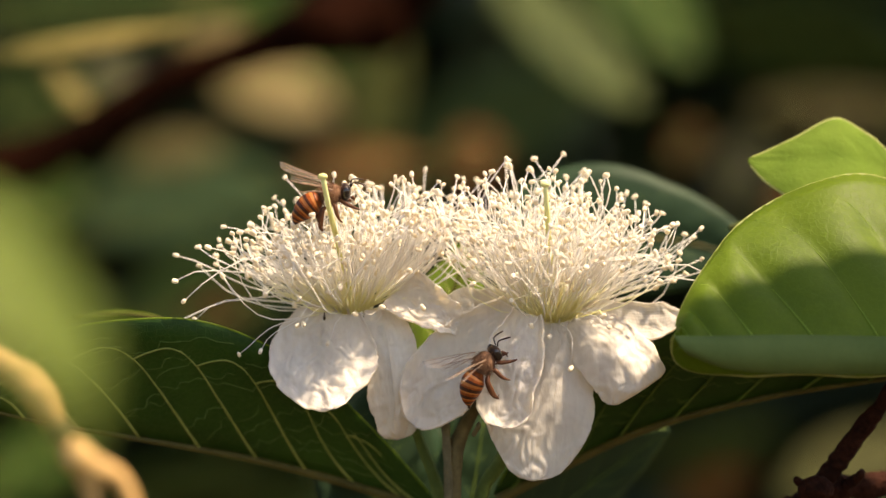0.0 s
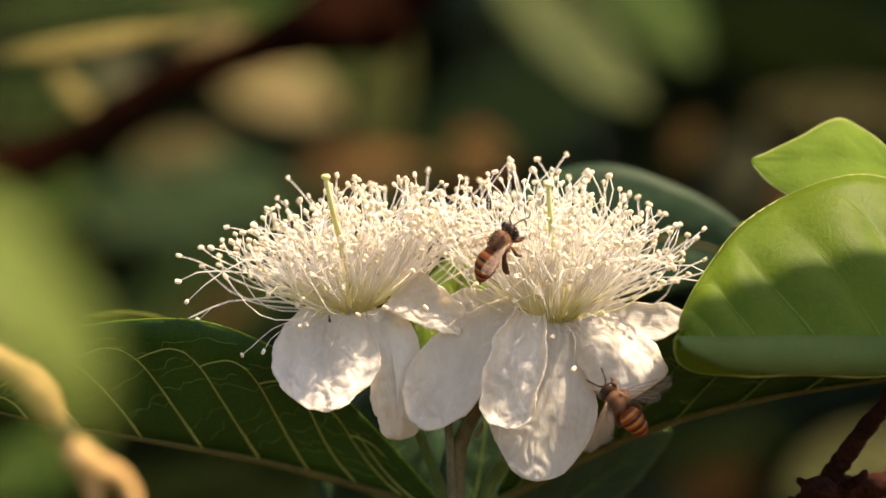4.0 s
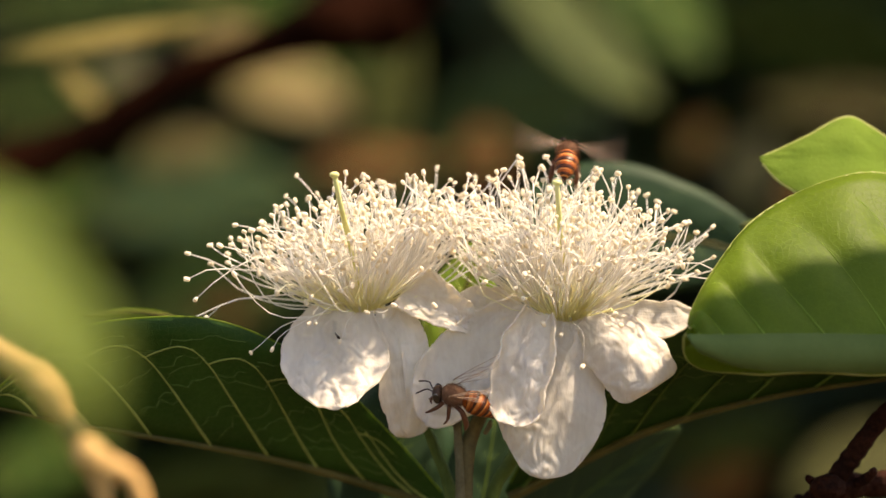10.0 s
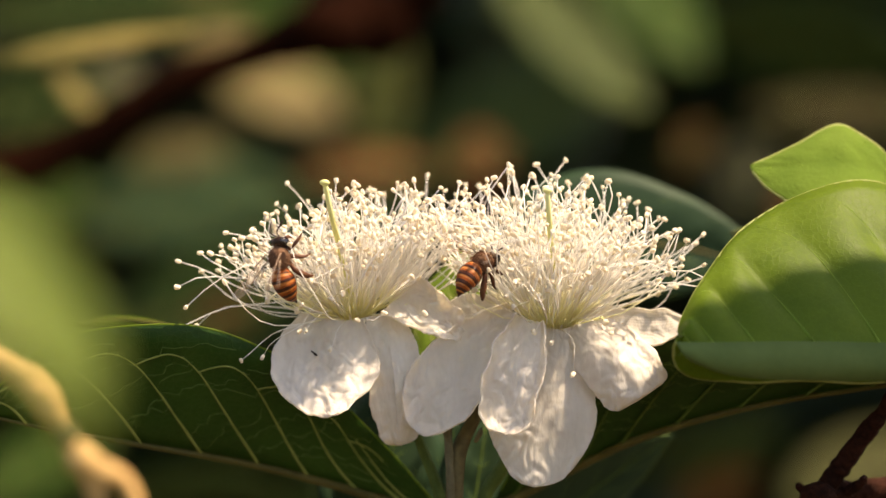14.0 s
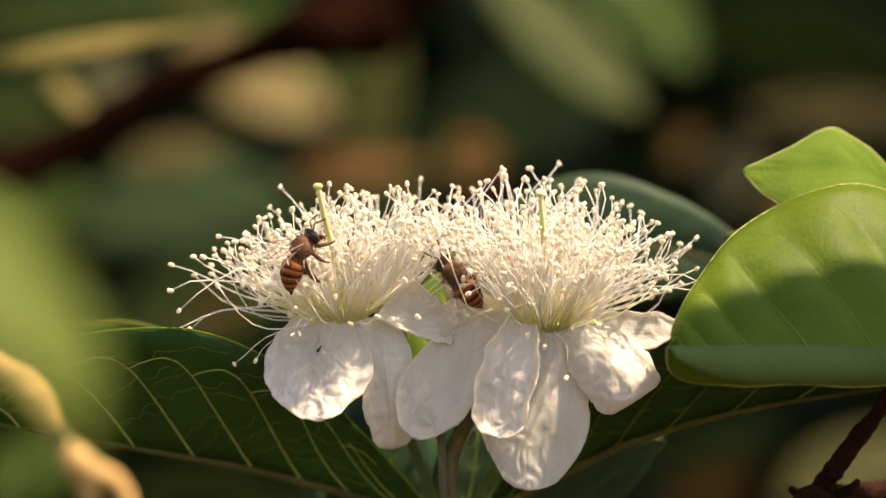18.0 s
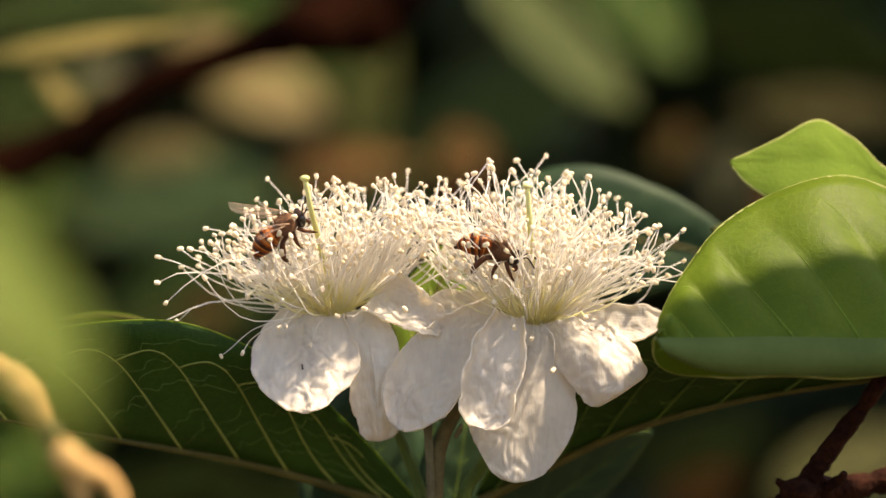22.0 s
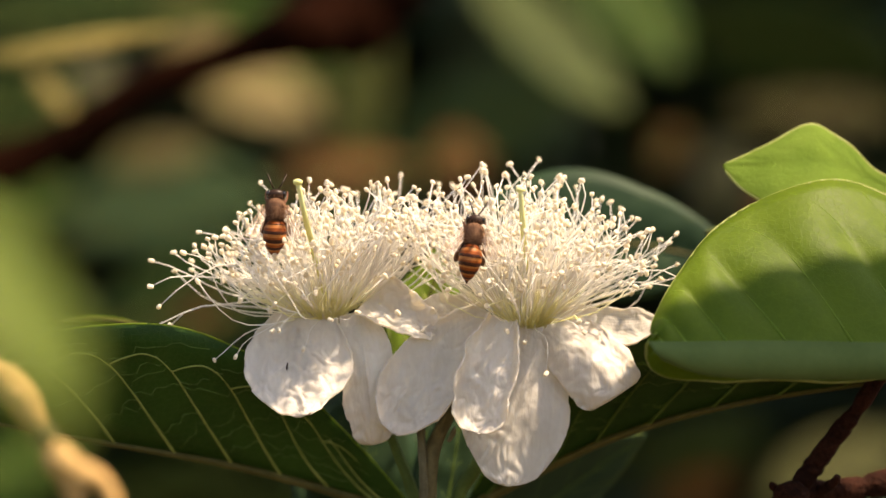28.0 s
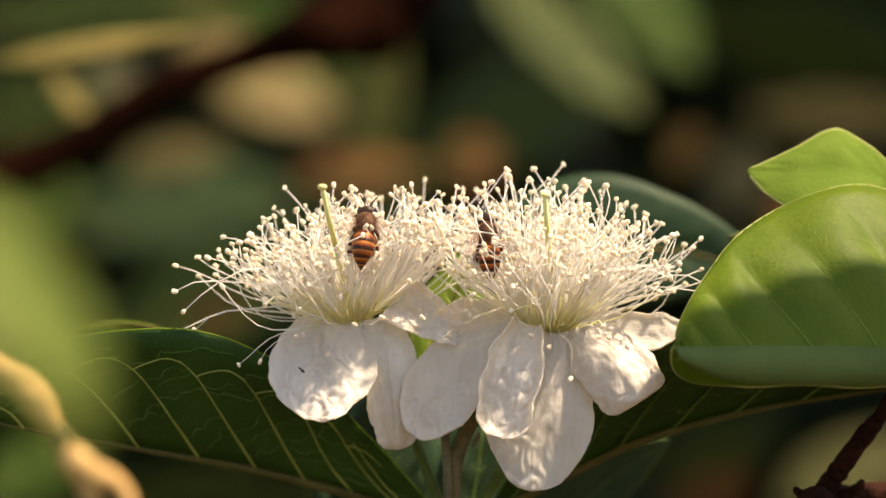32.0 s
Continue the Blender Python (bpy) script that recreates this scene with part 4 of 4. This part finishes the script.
def tiny_insect():
    top = tagged(new("tiny_insect"), "tiny black insect crawling on a white petal", "insect")
    for name, x, s in (("head", 0.42, 0.12), ("thorax", 0.15, 0.15), ("abdomen", -0.35, 0.22)):
        part(name, mesh(name, *scaled(ball((s * (1.8 if name == "abdomen" else 1.2), s, s), 8, 6), (x, 0, 0)), BEE_DARK), top)
    return top


bee_a, wings_a = bee()
bee_b, wings_b = bee()
midge = tiny_insect()

# seconds, column, row, heading in the plane of the flowers (0: right, 90: up), head towards the lens (degrees),
# roll (0: back to the lens, 90: back to the left of the heading), depth in millimetres
BEE_A = [(0, 570, 352, 22, 0, 70, -13), (0.5, 605, 345, 15, 0, 60, -13), (1, 614, 345, 22, 0, 55, -13), (1.5, 638, 356, 25, 0, 60, -13), (2, 645, 338, 28, 0, 60, -13), (2.5, 733, 314, -5, 0, 50, -10), (3, 866, 380, 5, -35, 45, -18), (3.5, 872, 446, 48, 0, 40, -20),
         (4.2, 880, 440, 60, 0, 20, -20), (4.8, 800, 360, 100, 0, 20, -16), (5.5, 690, 290, 20, -50, 40, -10), (6, 852, 285, -10, 0, 60, -10), (6.5, 985, 374, 68, 0, 10, -21), (7, 1010, 378, 30, 0, 50, -21), (7.5, 1017, 380, 15, 0, 60, -20), (8, 1045, 374, 0, 0, 50, -20),
         (8.5, 1032, 350, 12, 0, 60, -19), (9, 1068, 368, 43, 0, 20, -21), (9.5, 1078, 340, 36, 0, 30, -20), (10, 1005, 276, 80, -68, 0, -8), (10.5, 556, 296, 100, -20, 0, -8), (11, 532, 402, 95, -45, 0, -19), (11.5, 534, 439, 55, 0, 50, -19), (12, 523, 446, 50, 0, 50, -19), (12.5, 547, 474, 57, 0, 75, -20),
         (13, 535, 468, 64, 0, 80, -20), (13.5, 523, 446, 75, 0, 30, -19), (14, 497, 472, 96, 0, 50, -19), (14.5, 517, 446, 55, 0, 45, -19), (15.5, 530, 440, 52, 0, 55, -19), (16.5, 541, 433, 50, 0, 70, -19), (17, 539, 446, 50, 0, 60, -19), (17.5, 528, 446, 50, 0, 70, -19), (18, 528, 453, 60, 0, 60, -19),
         (18.5, 545, 426, 38, 0, 70, -19), (19, 515, 435, 27, 0, 70, -18), (19.5, 521, 453, 57, 0, 70, -19), (20, 485, 435, 20, -25, 45, -17), (20.5, 500, 433, 22, -20, 50, -17), (21, 482, 402, 15, 0, 60, -15), (21.5, 507, 422, 20, -15, 50, -16), (22, 493, 408, 35, 0, 50, -15), (22.5, 504, 408, 40, 0, 45, -15),
         (23, 507, 420, 45, 0, 40, -16), (23.5, 521, 395, 55, 0, 45, -15), (24, 493, 405, 52, 0, 65, -15), (24.5, 504, 385, 50, 0, 60, -14), (25, 503, 392, 40, -20, 40, -14), (25.5, 515, 345, 35, 0, 50, -12), (26, 473, 380, 108, 0, 0, -15), (26.5, 466, 399, 150, 0, -40, -15), (27.5, 480, 390, 110, 0, -10, -15),
         (28.5, 493, 385, 65, -10, 10, -15), (29, 484, 392, 78, 0, 10, -15), (29.4, 498, 355, 72, 0, 20, -15), (29.6, 412, 283, 20, 0, 70, -15), (30, 343, 280, 5, 0, 85, -15), (30.3, 428, 210, 5, 0, 80, -12), (30.5, 371, 180, 25, 0, 85, -6), (30.6, 335, 97, 30, 0, 85, -2), (30.9, 355, 186, -30, 0, 80, -2), (31, 378, 215, -8, 0, 80, -6),
         (31.1, 452, 270, -12, 0, 75, -10), (31.3, 533, 311, 0, 0, 70, -12), (31.5, 632, 361, 40, -30, 40, -15), (31.7, 622, 414, 80, -30, 0, -17), (32, 645, 410, 84, -35, 0, -17)]
BEE_B = [(0, 850, 658, 55, 0, 60, -19), (0.5, 842, 688, 82, 0, 20, -19), (1, 909, 641, 60, 0, 40, -20), (1.5, 937, 662, 140, -40, -30, -20), (2, 950, 678, -35, -78, 0, -20), (2.5, 909, 766, 120, -20, 0, -19), (3, 948, 788, 22, 0, 55, -20), (3.5, 1030, 749, 120, 0, 0, -18), (4.5, 1180, 700, 140, 0, 0, -24),
         (5.5, 1221, 647, 140, 0, 0, -24), (6, 1065, 784, 145, -25, 0, -22), (6.5, 980, 814, 98, 0, 0, -20), (7, 891, 792, 112, 0, 72, -20), (7.5, 915, 745, 70, 0, 30, -21), (8, 883, 717, 140, 0, -35, -20), (8.5, 842, 686, 105, 0, 0, -18), (9, 862, 710, 122, -35, 0, -19), (9.5, 850, 708, 145, 0, -20, -19),
         (10, 816, 707, 165, 0, -50, -17), (10.5, 800, 745, 110, 0, 0, -16), (11, 681, 530, 98, -38, 0, -20), (11.5, 761, 569, 88, 0, 0, -16), (12, 785, 543, 92, 55, 0, -16), (12.5, 803, 597, 110, 45, 0, -16), (13, 765, 622, 150, 30, 50, -16), (13.5, 850, 493, 84, 0, 0, -18), (14, 846, 474, 40, -45, 40, -16),
         (14.5, 867, 481, 92, -10, 0, -17), (15.5, 866, 470, 150, 0, 0, -20), (16.5, 860, 466, 215, 0, 0, -11), (16.75, 830, 490, 150, 0, 0, -17), (17, 806, 500, 75, -20, 0, -8), (17.5, 816, 512, 150, -20, 0, -8), (18, 812, 496, 130, 0, 0, -9), (18.5, 793, 453, 112, 0, 0, -12), (19, 752, 460, 115, 0, 20, -20),
         (19.5, 779, 433, 80, 0, 40, -20), (20, 772, 468, 12, 0, 60, -21), (20.5, 844, 464, 48, 0, 20, -16), (21, 814, 446, 18, 0, 45, -16), (21.5, 855, 470, -3, 0, 40, -17), (22, 874, 440, -20, 0, 62, -16), (22.5, 892, 460, 10, 0, 40, -18), (23, 907, 452, 53, 0, 20, -18), (23.5, 884, 424, 130, 0, 0, -17),
         (24, 851, 442, 155, 0, -45, -16), (24.5, 850, 408, 190, -35, -45, -15), (25, 850, 440, 225, 0, 0, -12), (25.5, 850, 407, 232, 0, 0, -11), (26, 808, 430, 145, 0, -45, -19), (26.5, 812, 426, 100, 0, 0, -20), (27.5, 830, 430, 88, -10, 0, -20), (28.5, 844, 433, 75, -25, 0, -20), (29, 828, 433, 100, -35, 0, -20),
         (29.5, 858, 400, 185, -25, 0, -12), (30, 852, 412, 222, 0, 0, -11), (30.5, 862, 412, 225, 0, 0, -11), (30.75, 850, 420, 165, -10, 0, -11), (31, 842, 426, 105, -25, 0, -12), (31.5, 850, 450, 95, -20, 0, -12), (32, 865, 428, 93, -20, 0, -12)]
MIDGE = [(0, 573, 560, 90), (6, 575, 567, 100), (8, 575, 582, 95), (11.5, 562, 616, 150), (13, 561, 620, 150), (14, 550, 615, 140), (16.5, 574, 614, 60), (17, 576, 600, 80), (19, 574, 631, 30), (20, 575, 639, 120), (23, 565, 644, 90), (26, 571, 647, 150), (30, 541, 637, 10), (32, 532, 637, 140)]


def bee_pose(x, y, heading, lift, roll, depth):
    h, a, r = radians(heading), radians(lift), radians(roll)
    along, lens, left = Vector((math.cos(h), 0, math.sin(h))), Vector((0, -1, 0)), Vector((-math.sin(h), 0, math.cos(h)))
    fore = along * math.cos(a) + lens * math.sin(a)
    up = (lens * math.cos(a) - along * math.sin(a)) * math.cos(r) + left * math.sin(r)
    m3 = Matrix((fore, up.cross(fore), up)).transposed().to_4x4()
    return Matrix.Translation(grid(x, y, depth / 1000)) @ m3


def flight(rows):
    """Rows for walk(): places as seen, less the drift, plus the sway of the sprig; long turns get rows between."""
    out = []
    for t, x, y, h, a, r, d in rows:
        u, v = drift(t)
        m = bee_pose(x - u, y - v, h, a, r, d + 1.5 + 2.5 * min(1, max(0, (y - 340) / 90)) + 3 * min(1, max(0, (y - 480) / 120)))
        out.append((t, Matrix.Translation(sway(t)) @ m))
    full = [out[0]]
    for (t0, a), (t1, b) in zip(out, out[1:]):
        parts = 2 if t1 - t0 > 0.12 else 1
        for k in range(1, parts):
            f = k / parts
            q = a.to_quaternion().slerp(b.to_quaternion(), f)
            full.append((t0 + (t1 - t0) * f, Matrix.LocRotScale(a.translation.lerp(b.translation, f), q, None)))
        full.append((t1, b))
    return full


def wing_rows(side, name, root, flying):
    """Folded over the back, and beating wherever the bee flies."""
    hind = name == "hind_wing"
    rest = Euler((radians((40 if not hind else 30) * side), 0, radians(side * (60 if not hind else 54)))).to_matrix().to_4x4()
    rows = [(0.0, Matrix.Translation(root) @ rest)]
    for a, b in flying:
        first, last = round(a * FPS), round(b * FPS)
        rows.append((first / FPS, Matrix.Translation(root) @ rest))
        for k in range(first + 3, last - 2):
            lift = 8 if k % 2 == 0 else (58 if k % 4 == 1 else -42)
            beat = Euler((radians(side * lift), 0, radians(side * (18 if not hind else 30)))).to_matrix().to_4x4()
            rows.append((k / FPS, Matrix.Translation(root) @ beat))
        rows.append((last / FPS, Matrix.Translation(root) @ rest))
    if rows[-1][0] < 32:
        rows.append((32.0, Matrix.Translation(root) @ rest))
    return rows


def motions():
    for ob, gain in MOVING:
        home = ob.location.copy()
        walk(ob, [(t, Matrix.Translation(home + sway(t, gain))) for t in TIMES])
    walk(bee_a, flight(BEE_A))
    walk(bee_b, flight(BEE_B))
    for w, side, name, root in wings_a:
        walk(w, wing_rows(side, name, root, ((2.2, 3.3), (4.3, 6.3), (9.7, 10.9), (29.4, 31.6))))
    for w, side, name, root in wings_b:
        walk(w, wing_rows(side, name, root, ((3.2, 6.2), (10.2, 10.9), (11.8, 13.1), (30.9, 31.9))))
    rows = []
    for t, x, y, h in MIDGE:
        rows.append((t, Matrix.Translation(sway(t)) @ bee_pose(x, y, h, 0, 0, -2.9 - 0.027 * (y - 545))))
    walk(midge, rows)


motions()
